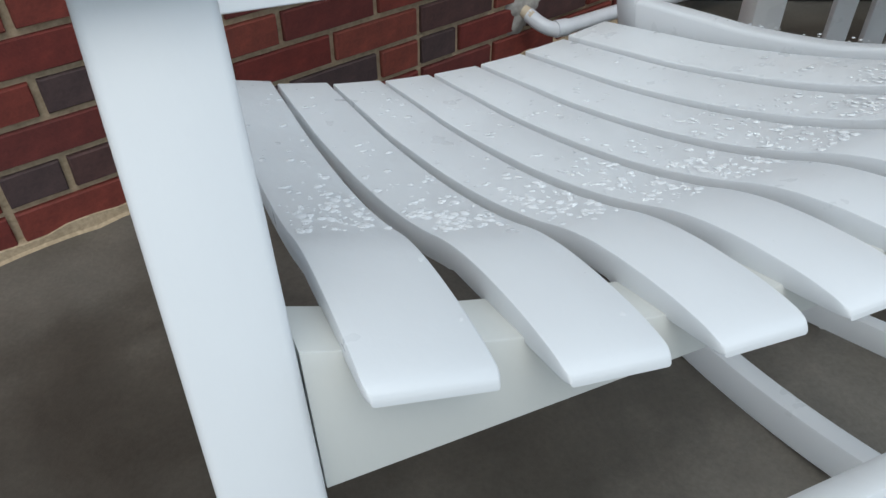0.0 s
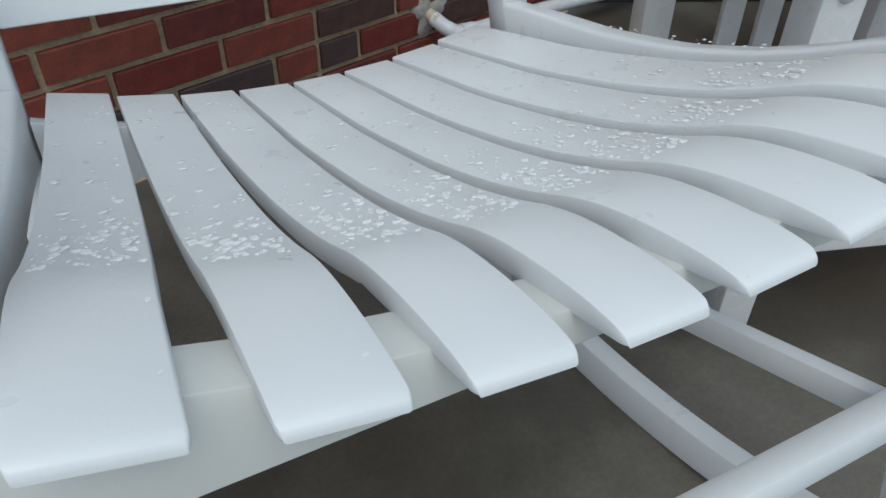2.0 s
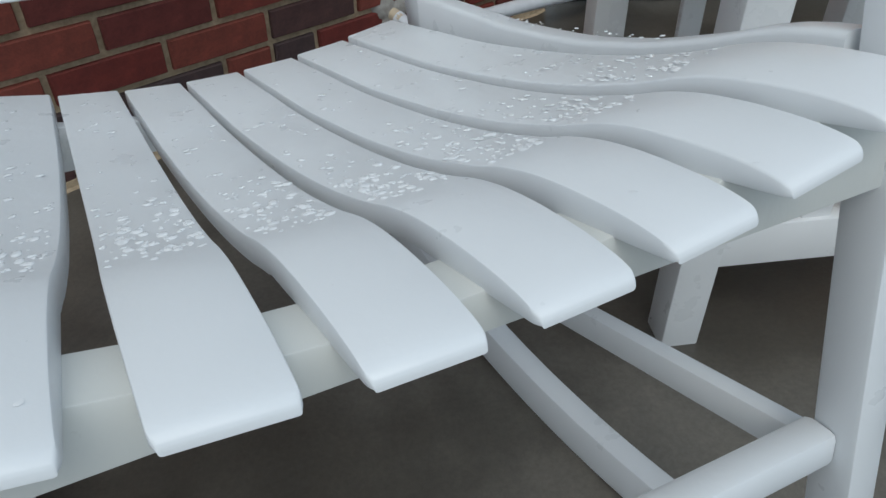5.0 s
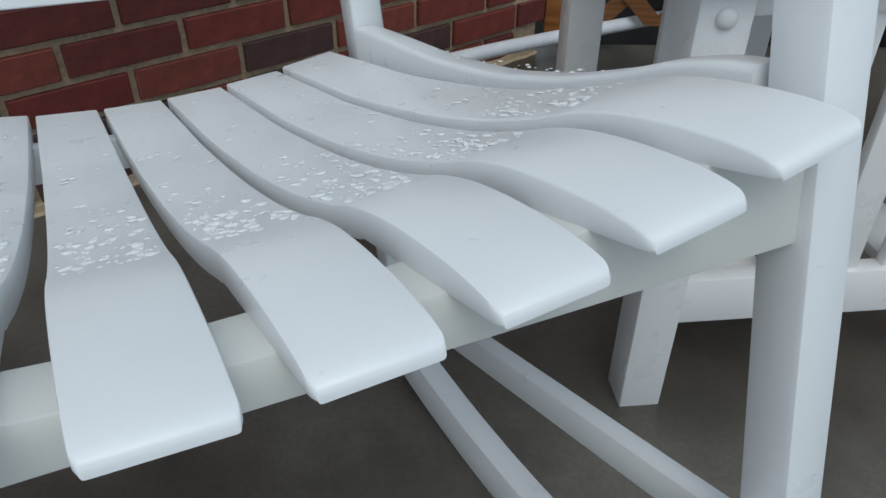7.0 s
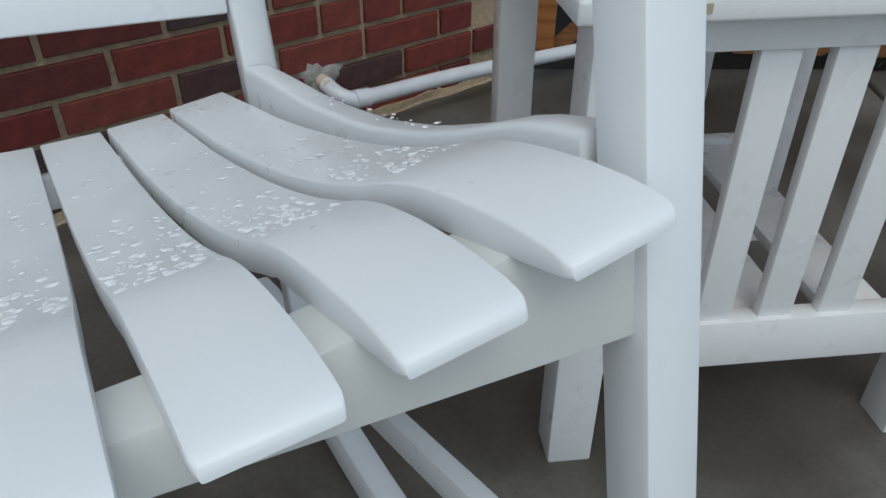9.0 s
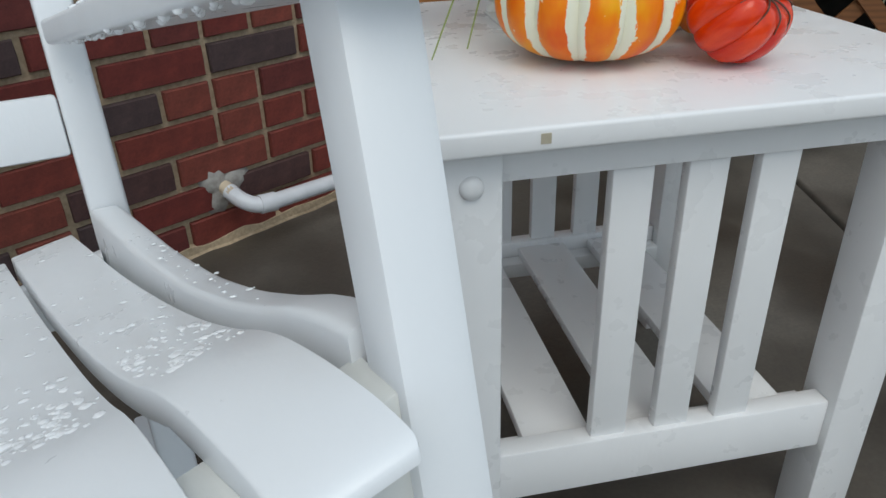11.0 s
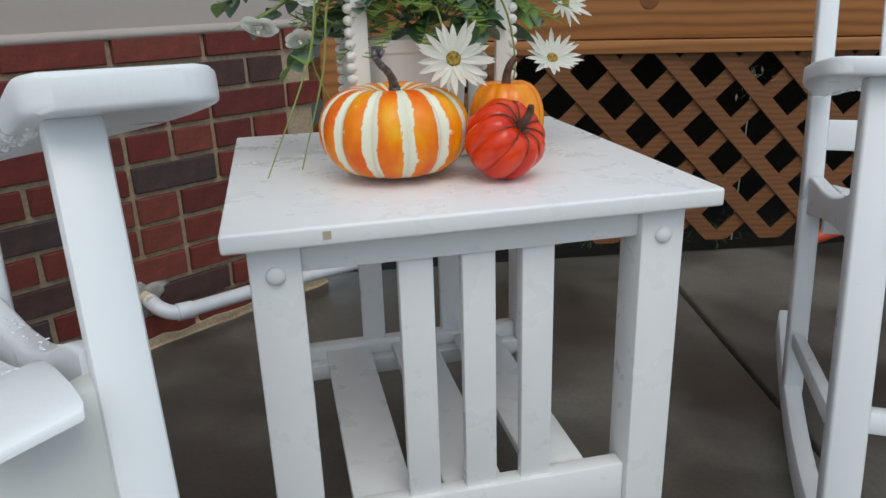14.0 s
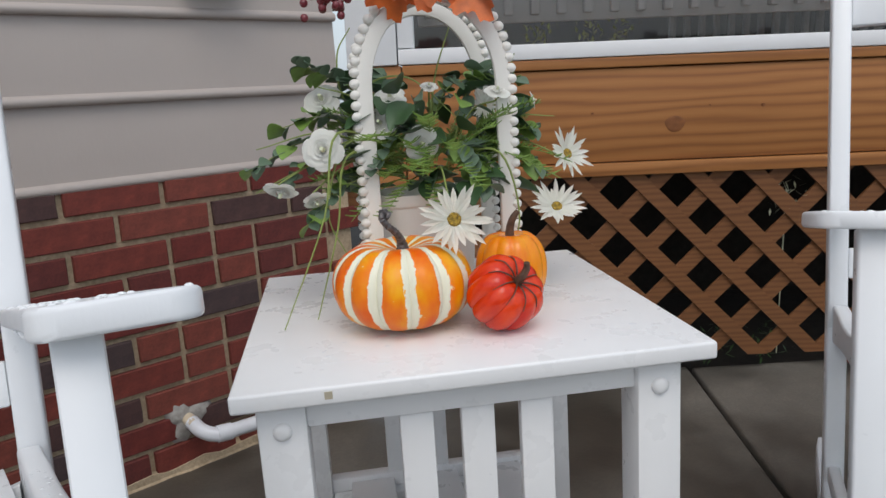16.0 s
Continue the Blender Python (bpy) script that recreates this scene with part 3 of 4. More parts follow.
def front_rail(y0, y1, wide, base):
    rings = []
    for i in range(17):
        x = centre(y0) - wide + 2 * wide * i / 16
        top = seat_z((y0 + y1) / 2) - 0.015 + dish(x)
        low = base + 0.013 * (x - centre(y0))
        top = max(top, low + 0.012)
        rings.append([(x, (y0 + y1) / 2 + a, (top + low) / 2 + b) for a, b in rounded(y1 - y0, top - low, 0.0015)])
    return loft(rings)


def rocking_chair(m, label):
    ch = thing("rocking_chair", m, label, "chair", "white rocking chairs on the patio")
    for k in range(8):
        part("seat_slat", seat_slat(k), WHITE, ch)
    for s in (-1, 1):
        yb, zb = body(-0.066, 0.075)
        fx, rx = centre(0.02) + (0.3135 if s > 0 else -0.3200), centre(0.51) + s * 0.2705
        part("front_post", bar((fx, -0.007, zb), (fx, 0.0240, 0.6555), 0.031 if s > 0 else 0.043, 0.036, (0, 1, 0), 0.004), WHITE, ch)
        lo = bar((rx, 0.492, 0.110), (rx, back_y(0.47) + 0.018, 0.47), 0.033, 0.040, (0, 1, 0), 0.004)
        bar((rx, back_y(0.47) + 0.018, 0.462), (rx, back_y(1.12) + 0.018, 1.12), 0.033, 0.040, (0, 1, 0), 0.004, lo)
        part("rear_post", lo, WHITE, ch)
        part("side_rail", curved_board(s, 0.442), WHITE, ch)
        part("armrest", arm_board(s), WHITE, ch, "wide flat armrest beaded with rain")
        part("rocker", rocker(s), WHITE, ch)
        part("side_stretcher", bar((fx, 0.026, 0.214), (rx, 0.485, 0.208), 0.020, 0.031, (0, 0, 1), 0.005), WHITE, ch)
    # paint here is worn and also darkened for the rail's shaded front
    part("front_rail", front_rail(0.004, 0.044, 0.2980, 0.436), WORN_SHADED, ch)
    part("rear_rail", front_rail(0.478, 0.500, 0.2520, 0.415), WHITE, ch)
    cf, cb = centre(0.02), centre(0.51)
    part("front_stretcher", bar((cf - 0.297, 0.012, 0.240), (cf + 0.297, 0.012, 0.240), 0.028, 0.030, (0, 0, 1), 0.006), WHITE, ch)
    for z0, z1 in ((0.560, 0.615), (1.03, 1.10)):
        zc = (z0 + z1) / 2
        part("back_rail", box(cb - 0.253, cb + 0.253, back_y(zc) + 0.008, back_y(zc) + 0.030, z0, z1, 0.004), WHITE, ch)
    for k in range(5):
        x = cb - 0.156 + 0.078 * k
        part("back_slat", bar((x, back_y(0.615) + 0.019, 0.612), (x, back_y(1.03) + 0.019, 1.033), 0.044, 0.012, (0, 1, 0), 0.003), WHITE, ch)
    return ch


def chair_pose(x, y, yaw, rocked=0.0):
    back = 0.32 * math.cos(radians(yaw))
    return LEVEL @ pose(x, y, 0.028 * (y + back - 0.02) + 0.0232 * x + 0.0130, 0, 0, yaw) @ pose(0, 0.318, 0.964, rocked) @ pose(0, -0.318, -0.964) @ pose(0, 0, 0, -TILT, 0, 0)


CHAIR1 = chair_pose(-0.263, -0.461, 18.5) @ pose(0, 0, 0, 0, -0.8, 0)
CHAIR2 = chair_pose(0.925, -0.270, -30.0, 3.0) @ Matrix.Scale(0.94, 4)
chair = rocking_chair(CHAIR1, "white painted slatted wooden rocking chair wet with rain")
chair2 = copy_thing(chair, CHAIR2)
tagged(chair2, "white painted wooden rocking chair turned towards the side table")

# ---- side table ----
TM = LEVEL @ pose(0.0108, 0.011, -0.0065, 0, -1.33, 0) @ pose(0, 0, 0, 1.45, 0, 0)
table = thing("side_table", TM, "white painted wooden side table with slatted ends and lower shelf", "table")
TX, TW, TD, TH = 0.0128, 0.528, 0.511, 0.516
top = box(TX, TW, 0, TD, TH - 0.020, TH, 0.0035, 3)
part("tabletop", top, TABLE_WHITE, table)
for x in (0.0345, 0.446):
    for y in (0.022, 0.437):
        part("leg", box(x, x + 0.051, y, y + 0.051, -0.025, TH - 0.020, 0.003), TABLE_WHITE, table)


def bolt_cap(x, y, z, d):
    bm = bmesh.new()
    rings = []
    for r, h in ((0.0100, 0.0), (0.0100, 0.002), (0.0085, 0.0045), (0.005, 0.0062), (0.001, 0.0066)):
        rings.append([(x + r * math.cos(a), y - d * h, z + r * math.sin(a)) for a in (2 * math.pi * i / 18 for i in range(18))])
    loft(rings, bm=bm)
    return bm


for x in (0.0600, 0.4715):
    part("bolt_cap", bolt_cap(x, 0.0225, TH - 0.052, 1), TABLE_WHITE, table)
for y in (0.030, 0.450):
    part("apron", box(0.0855, 0.446, y, y + 0.024, 0.462, TH - 0.020, 0.002), TABLE_WHITE, table)
    part("end_stretcher", box(0.0855, 0.446, y, y + 0.024, 0.108, 0.170, 0.003), TABLE_WHITE, table)
    for x in (0.182, 0.2495, 0.316):
        part("upright_slat", box(x, x + 0.037, y + 0.006, y + 0.020, 0.168, 0.462, 0.002), TABLE_WHITE, table)
for x in (0.0445, 0.460):
    part("side_apron", box(x, x + 0.024, 0.073, 0.437, 0.462, TH - 0.020, 0.002), TABLE_WHITE, table)
for x in (0.118, 0.2270, 0.336):
    part("shelf_board", box(x, x + 0.072, 0.0545, 0.4495, 0.148, 0.163, 0.003), TABLE_WHITE, table)
for y in (0.055, 0.4255):
    part("shelf_cleat", box(0.0875, 0.443, y, y + 0.024, 0.124, 0.1475, 0.002), TABLE_WHITE, table)
part("paint_chip", box(0.107, 0.115, -0.0006, 0.002, TH - 0.013, TH - 0.005, 0), CHIP, table, "bare chip in the edge paint")


def on_table(x, y, z=0.0):
    return TM @ Matrix.Translation((x + 0.013, y, TH + z))


# ---- pumpkins ----
def gourd(R, H, ribs, depth, dent, sharp=1.0, phase=0.0, nphi=None, wobble=0.02, seed=1):
    """A ribbed fruit standing on z = 0."""
    r0 = random.Random(seed)
    ph = [r0.random() * 6.28 for _ in range(3)]
    nphi = nphi or ribs * 10
    rings = []
    nt = 26
    for i in range(nt + 1):
        th = math.pi * (0.02 + 0.96 * i / nt)
        s, c = math.sin(th), math.cos(th)
        ring = []
        for j in range(nphi):
            a = 2 * math.pi * j / nphi
            groove = abs(math.sin(ribs * a / 2 + phase)) ** sharp
            k = 1 - depth * (1 - groove) * (0.35 + 0.65 * s)
            k *= 1 + wobble * math.sin(2 * a + ph[0]) + wobble * 0.6 * math.sin(3 * a + ph[1])
            rr = R * k * s ** 0.82
            z = H * 0.5 * (1 + (abs(c) ** 0.9) * math.copysign(1, c)) * (0.94 + 0.06 * k)
            z -= dent * H * math.exp(-(rr / (0.40 * R)) ** 2) * (1 if c > 0 else 0)
            if c < 0:
                z += dent * 0.6 * H * math.exp(-(rr / (0.45 * R)) ** 2)
            ring.append((rr * math.cos(a), rr * math.sin(a), z))
        rings.append(ring)
    return loft(rings)


def place_gourd(ob_name, bm, mat, m, label):
    ob = thing(ob_name, m, label, "pumpkin", "decorative pumpkins on the table")
    part("shell", bm, mat, ob)
    return ob


p1 = place_gourd("pumpkin", gourd(0.0885, 0.114, 13, 0.085, 0.16, 0.62, math.pi / 2, 182, seed=2), STRIPED, on_table(0.196, 0.181) @ pose(0, 0, -0.002, 0, 0, 34.9), "large orange and white striped glazed pumpkin with grey twisted stalk")
st = curve_points([(0.002, -0.002, 0.090), (0.0, -0.003, 0.104), (-0.006, -0.006, 0.114), (-0.016, -0.009, 0.124), (-0.026, -0.009, 0.132), (-0.031, -0.006, 0.141), (-0.026, -0.004, 0.146), (-0.020, -0.006, 0.142)], 6)
bm = tube(st, [0.0032 + 0.0075 * math.exp(-i / 6) + 0.0012 * math.sin(i * 1.3) ** 2 + (0.002 if i > len(st) - 9 else 0) for i in range(len(st))], 9)
part("stalk", bm, PSTEM, p1, "grey twisted stalk with knobbly tip")
p2 = place_gourd("pumpkin", gourd(0.0465, 0.078, 10, 0.11, 0.17, 0.7, seed=3), RED_SKIN, on_table(0.310, 0.117, 0.0455) @ pose(0, 0, 0, 52, 0, 32) @ pose(0, 0, -0.040), "small glossy red pumpkin lying on its side")
part("stalk", tube(curve_points([(0, 0, 0.064), (0.001, 0.001, 0.074), (0.005, 0.006, 0.084), (0.004, 0.011, 0.090)], 5), 0.0055, 8, taper=0.6), BSTEM, p2)
for k in range(10):
    a = 2 * math.pi * k / 10
    part("calyx_rib", tube(curve_points([(0.004 * math.cos(a), 0.004 * math.sin(a), 0.067), (0.014 * math.cos(a), 0.014 * math.sin(a), 0.0715), (0.027 * math.cos(a), 0.027 * math.sin(a), 0.0715), (0.0365 * math.cos(a), 0.0365 * math.sin(a), 0.062)], 4), 0.0011, 5, None, 0.5), BSTEM, p2)
p3 = place_gourd("pumpkin", gourd(0.046, 0.104, 11, 0.07, 0.10, 0.9, seed=4), ORANGE_SKIN, on_table(0.340, 0.208), "tall glazed orange pumpkin with brown stalk")
part("stalk", tube(curve_points([(0, 0, 0.092), (0.001, 0, 0.105), (0.005, -0.002, 0.118), (0.012, -0.002, 0.126)], 5), 0.006, 8, taper=0.6), BSTEM, p3)

# ---- beaded basket ----
BX, BY = 0.262, 0.262
basket = thing("planter_basket", on_table(0, 0), "white wooden planter with two beaded arched handles", "planter")
POT_Z = 0.148


def hoop_line(half, z_top, n=40):
    """A tall arch: straight sides and a rounded head."""
    zs = z_top - half * 1.25
    pts = [(-half, 0.0 + zs * k / 16) for k in range(16)]
    pts += [(-half * math.cos(math.pi * k / 24), zs + half * 1.25 * math.sin(math.pi * k / 24)) for k in range(25)]
    pts += [(half, zs * (1 - k / 16)) for k in range(1, 17)]
    return pts


bead_bm = bmesh.new()
bmesh.ops.create_uvsphere(bead_bm, u_segments=12, v_segments=8, radius=0.0076)
bead_me = mesh_of("bead", bead_bm, CREAM, True, 180)
for y in (BY, BY + 0.135):
    line = hoop_line(0.0905, 0.402)
    rings = []
    for i, (x, z) in enumerate(line):
        a, b = line[max(i - 1, 0)], line[min(i + 1, len(line) - 1)]
        d = Vector((b[0] - a[0], b[1] - a[1])).normalized()
        nx, nz = -d.y, d.x
        rings.append([(BX + x + nx * p, y + q, z + nz * p) for p, q in rounded(0.0200, 0.0100, 0.002)])
    hoop = part("handle", loft(rings), CREAM, basket)
    outer = hoop_line(0.1020, 0.4135)
    run, last = 0.0, None
    for i, (x, z) in enumerate(outer):
        if last is not None:
            seg = math.dist(last, (x, z))
            while run <= seg:
                t = run / seg
                piece("bead", bead_me, hoop, Matrix.Translation((BX + last[0] + (x - last[0]) * t, y - 0.001, last[1] + (z - last[1]) * t + 0.008)) @ Matrix.Diagonal((1, 0.9, 0.84, 1)))
                run += 0.0138
            run -= seg
        last = (x, z)
rings = []
for w, d, z in ((0.066, 0.052, 0.004), (0.070, 0.056, 0.02), (0.078, 0.062, 0.13), (0.081, 0.065, 0.133), (0.082, 0.066, POT_Z), (0.076, 0.060, POT_Z), (0.072, 0.056, 0.12), (0.02, 0.02, 0.115)):
    rings.append([(BX - 0.012 + a * 0.86, BY + 0.0675 + b * 0.9, z) for a, b in rounded(2 * w, 2 * d, min(d, w) * 0.72, 6)])
part("pot", loft(rings), CREAM, basket, "white tapered pot")
part("base_board", box(BX - 0.11, BX + 0.11, BY - 0.012, BY + 0.147, 0.0005, 0.004, 0.001), CREAM, basket)

# ---- flowers ----
flowers = thing("flower_arrangement", on_table(BX, BY + 0.0675, POT_Z - 0.01), "artificial white roses, daisies and trailing greenery in the planter", "flowers")
rf = random.Random(11)


def leaf_mesh(length, width, fold, droop, mat, name="leaf"):
    bm = bmesh.new()
    rows = []
    n = 7
    for i in range(n + 1):
        t = i / n
        w = width * 0.5 * math.sin(math.pi * min(1, t * 0.93 + 0.05)) ** 0.8 * (1.15 - 0.35 * t)
        z = -droop * t * t
        rows.append([(-w, length * t, z + fold * w), (-w * 0.5, length * t, z + fold * w * 0.35), (0, length * t, z), (w * 0.5, length * t, z + fold * w * 0.35), (w, length * t, z + fold * w)])
    vs = [[bm.verts.new(p) for p in r] for r in rows]
    for a, b in zip(vs, vs[1:]):
        for i in range(4):
            bm.faces.new((a[i], a[i + 1], b[i + 1], b[i]))
    bm.normal_update()
    r = bmesh.ops.solidify(bm, geom=bm.faces[:], thickness=0.0006)
    return mesh_of(name, bm, mat, True, 80)


LEAVES = [leaf_mesh(0.052, 0.036, 0.35, 0.012, LEAF), leaf_mesh(0.040, 0.030, 0.25, 0.006, LEAF), leaf_mesh(0.030, 0.020, 0.3, 0.004, LEAF_PALE), leaf_mesh(0.026, 0.017, 0.2, 0.006, LEAF_PALE), leaf_mesh(0.034, 0.028, 0.3, 0.008, FERN)]


def aim(p, d, roll=0.0):
    """A pose at p whose y axis runs along d."""
    d = Vector(d).normalized()
    return Matrix.Translation(p) @ d.to_track_quat("Y", "Z").to_matrix().to_4x4() @ Matrix.Rotation(roll, 4, "Y")


for k in range(105):
    a = rf.random() * 2 * math.pi
    r = 0.105 * math.sqrt(rf.random())
    z = 0.012 + 0.165 * rf.random() ** 1.2
    p = Vector((r * math.cos(a) * 1.15, r * math.sin(a) * 0.8, z))
    d = Vector((math.cos(a) + rf.uniform(-0.7, 0.7), math.sin(a) + rf.uniform(-0.7, 0.7), rf.uniform(-0.45, 0.85)))
    piece("leaf", LEAVES[rf.choice((0, 0, 0, 1, 1, 2, 4))], flowers, aim(p, d, rf.uniform(-0.9, 0.9)))
# trailing sprays of pale leaves
SPRAYS = [((-0.05, 0.0, 0.08), (-0.11, 0.0, 0.16), (-0.17, -0.01, 0.19)), ((-0.08, -0.02, 0.06), (-0.17, -0.04, 0.09), (-0.24, -0.05, 0.06)), ((0.03, 0.0, 0.09), (0.07, 0.0, 0.16), (0.125, 0.0, 0.155)), ((0.06, -0.01, 0.06), (0.11, -0.02, 0.06), (0.15, -0.03, 0.03)), ((-0.03, -0.03, 0.07), (-0.05, -0.06, 0.10), (-0.09, -0.07, 0.05)), ((0.02, -0.04, 0.06), (0.04, -0.07, 0.07), (0.06, -0.09, 0.02)), ((-0.06, -0.02, 0.05), (-0.13, -0.05, 0.08), (-0.21, -0.04, 0.035)), ((-0.07, 0.0, 0.07), (-0.14, -0.01, 0.12), (-0.20, -0.02, 0.11)), ((-0.06, -0.04, 0.04), (-0.13, -0.06, 0.03), (-0.17, -0.08, -0.01)), ((0.05, 0.0, 0.06), (0.10, -0.01, 0.10), (0.14, -0.02, 0.09)), ((0.0, 0.0, 0.09), (0.03, 0.0, 0.15), (0.10, 0.0, 0.165)), ((-0.02, 0, 0.08), (-0.06, 0.0, 0.14), (-0.11, 0.0, 0.165))]
for sp in SPRAYS:
    pts = curve_points(sp, 7)
    part("stem", tube(pts, 0.0012, 5, taper=0.6), STEM, flowers)
    for i in range(3, len(pts)):
        d = (pts[i] - pts[i - 1]).normalized()
        for sgn in (-1, 1):
            side = Vector((-d.y, d.x, 0.25)).normalized() * sgn
            if rf.random() < 0.8:
                piece("leaf", LEAVES[rf.choice((2, 3, 3, 4))], flowers, aim(pts[i], d * 0.5 + side + Vector((0, 0, rf.uniform(-0.4, 0.3))), rf.uniform(-0.6, 0.6)))
# fern sprigs
bm = bmesh.new()
for k in range(95):
    a = rf.random() * 2 * math.pi
    base = Vector((0.05 * math.cos(a), 0.04 * math.sin(a), 0.03 + 0.05 * rf.random()))
    d = Vector((math.cos(a), math.sin(a) * 0.7, rf.uniform(-0.1, 1.0))).normalized()
    ln = rf.uniform(0.07, 0.15)
    pts = [base + d * ln * t + Vector((0, 0, -0.04 * t * t)) for t in (0, 0.25, 0.5, 0.75, 1)]
    tube(pts, 0.0010, 4, bm, 0.5)
    for i in range(10):
        t = 0.25 + 0.075 * i
        q = base + d * ln * t + Vector((0, 0, -0.04 * t * t))
        for sgn in (-1, 1):
            s = (Vector((-d.y, d.x, 0)).normalized() * sgn + d * 0.7 + Vector((0, 0, rf.uniform(-0.3, 0.3)))).normalized()
            tube([q, q + s * 0.008, q + s * 0.015 + Vector((0, 0, 0.001))], 0.0013, 4, bm, 0.4)
tagged(part("greenery", bm, FERN, flowers), kind="stuff")
# grass blades
BLADES = [((-0.05, -0.02, 0.07), (-0.13, -0.09, 0.10), (-0.155, -0.12, 0.0), (-0.215, -0.15, -0.13)), ((-0.05, -0.03, 0.06), (-0.12, -0.08, 0.07), (-0.14, -0.10, -0.02), (-0.175, -0.12, -0.13)), ((-0.04, 0, 0.07), (-0.10, -0.02, 0.14), (-0.15, -0.03, 0.16)), ((-0.06, -0.02, 0.05), (-0.14, -0.04, 0.10), (-0.235, -0.05, 0.085)), ((-0.06, -0.03, 0.06), (-0.15, -0.05, 0.065), (-0.24, -0.06, 0.03)), ((0.04, 0, 0.07), (0.10, 0.0, 0.13), (0.125, 0.0, 0.19)), ((0.05, 0, 0.08), (0.11, 0.0, 0.105), (0.18, 0.0, 0.10)), ((0.0, 0.0, 0.08), (0.01, 0, 0.16), (0.035, 0, 0.23)), ((-0.05, 0, 0.08), (-0.09, -0.02, 0.15), (-0.03, -0.03, 0.165), (0.04, -0.04, 0.10)), ((-0.06, -0.03, 0.07), (-0.12, -0.07, 0.085), (-0.15, -0.08, 0.0), (-0.13, -0.08, -0.06)), ((0.02, -0.04, 0.06), (0.08, -0.08, 0.06), (0.10, -0.09, -0.03), (0.07, -0.09, -0.09)), ((-0.07, 0, 0.09), (-0.115, 0, 0.14), (-0.12, 0, 0.20), (-0.10, 0, 0.235))]
for bl in BLADES:
    part("grass_blade", tube(curve_points(bl, 6), 0.0021, 5, taper=0.35), STEM, flowers)


def rose(radius, open_=1.0, seed=0):
    """Cupped petals in five whorls, the outer ones folding outwards."""
    r0 = random.Random(seed)
    bm = bmesh.new()
    for layer, (count, rad, height, flare) in enumerate(((3, 0.22, 0.62, 0.0), (4, 0.40, 0.58, 0.08), (5, 0.60, 0.50, 0.22), (6, 0.82, 0.38, 0.36), (6, 0.98, 0.20, 0.45))):
        for k in range(count):
            a0 = 2 * math.pi * (k / count) + layer * 0.7 + r0.uniform(-0.2, 0.2)
            span = 2 * math.pi / count * 0.68
            rows = []
            for i in range(7):
                t = i / 6
                row = []
                for j in range(7):
                    u = j / 3 - 1
                    edge = math.sqrt(max(0.0, 1 - (abs(u) ** 2.6) * 0.75))
                    a = a0 + u * span * (0.35 + 0.65 * math.sin(math.pi * 0.5 * min(1, t * 1.3)))
                    tt = t * edge
                    rr = radius * (0.10 + (rad - 0.10) * math.sin(math.pi * 0.5 * min(1.0, tt * 1.5)) + flare * max(0, tt - 0.6) * 1.6)
                    z = radius * (0.6 * height * tt - flare * 0.9 * max(0, tt - 0.72) ** 1.0 + 0.02 * math.sin(4 * a + seed))
                    row.append(bm.verts.new((rr * math.cos(a), rr * math.sin(a), z)))
                rows.append(row)
            for p, q in zip(rows, rows[1:]):
                for j in range(6):
                    bm.faces.new((p[j], p[j + 1], q[j + 1], q[j]))
    bmesh.ops.solidify(bm, geom=bm.faces[:], thickness=0.0005)
    return bm


def daisy(radius, petals=19, seed=0):
    r0 = random.Random(seed)
    bm = bmesh.new()
    for k in range(petals):
        a = 2 * math.pi * k / petals + r0.uniform(-0.12, 0.12)
        ln = radius * r0.uniform(0.78, 1.18)
        curl = r0.uniform(-0.1, 0.35)
        lift = r0.uniform(0.0, 0.25)
        c, s = math.cos(a), math.sin(a)
        rows = []
        for i in range(6):
            t = i / 5
            w = radius * 0.100 * (math.sin(math.pi * (0.14 + 0.80 * t)) ** 0.8) * (1 if t < 0.9 else 0.12)
            r = radius * 0.14 + (ln - radius * 0.14) * t
            z = radius * (lift * t + curl * t * t)
            rows.append([bm.verts.new((r * c - o * s, r * s + o * c, z + abs(o) * 0.4)) for o in (-w, 0, w)])
        for p, q in zip(rows, rows[1:]):
            for j in range(2):
                bm.faces.new((p[j], p[j + 1], q[j + 1], q[j]))
    bmesh.ops.solidify(bm, geom=bm.faces[:], thickness=0.0005)
    return bm


def disc(radius):
    rings = []
    for r, z in ((1.0, 0.0), (0.95, 0.16), (0.75, 0.3), (0.45, 0.26), (0.15, 0.18)):
        rings.append([(radius * r * math.cos(a) * (1 + 0.05 * math.sin(7 * a)), radius * r * math.sin(a), radius * z) for a in (2 * math.pi * i / 20 for i in range(20))])
    return loft(rings)


def facing(p, d):
    return Matrix.Translation(p) @ Vector(d).normalized().to_track_quat("Z", "Y").to_matrix().to_4x4()


LX, LY, LZ = BX, BY + 0.0675, TH + POT_Z - 0.01


def bloom(kind, x, y, z, radius, d, seed):
    """A bloom at world place (x, y, z) on its stem."""
    p = Vector((x - LX, y - LY, z - LZ - SLOPE * y))
    ob = part(kind, rose(radius, 1, seed) if kind == "rose" else daisy(radius, 23 + seed % 3, seed), ROSE_PETAL if kind == "rose" else PETAL, flowers)
    ob.matrix_local = facing(p, d)
    if kind == "daisy":
        part("disc", disc(radius * 0.22), DISC, ob, "yellow-brown disc")
    else:
        core = tube([(0, 0, radius * 0.1), (0, 0, radius * 0.62)], radius * 0.16, 8, taper=0.7)
        part("core", core, PETAL_IN, ob)
    back = p - Vector(d).normalized() * 0.012
    root = Vector((p.x * 0.25, p.y * 0.2, 0.04))
    mid = (back + root) / 2 + Vector((0, 0, 0.03))
    part("stem", tube(curve_points([root, mid, back, p], 6), 0.0014, 6, taper=0.8), STEM, flowers)
    return ob


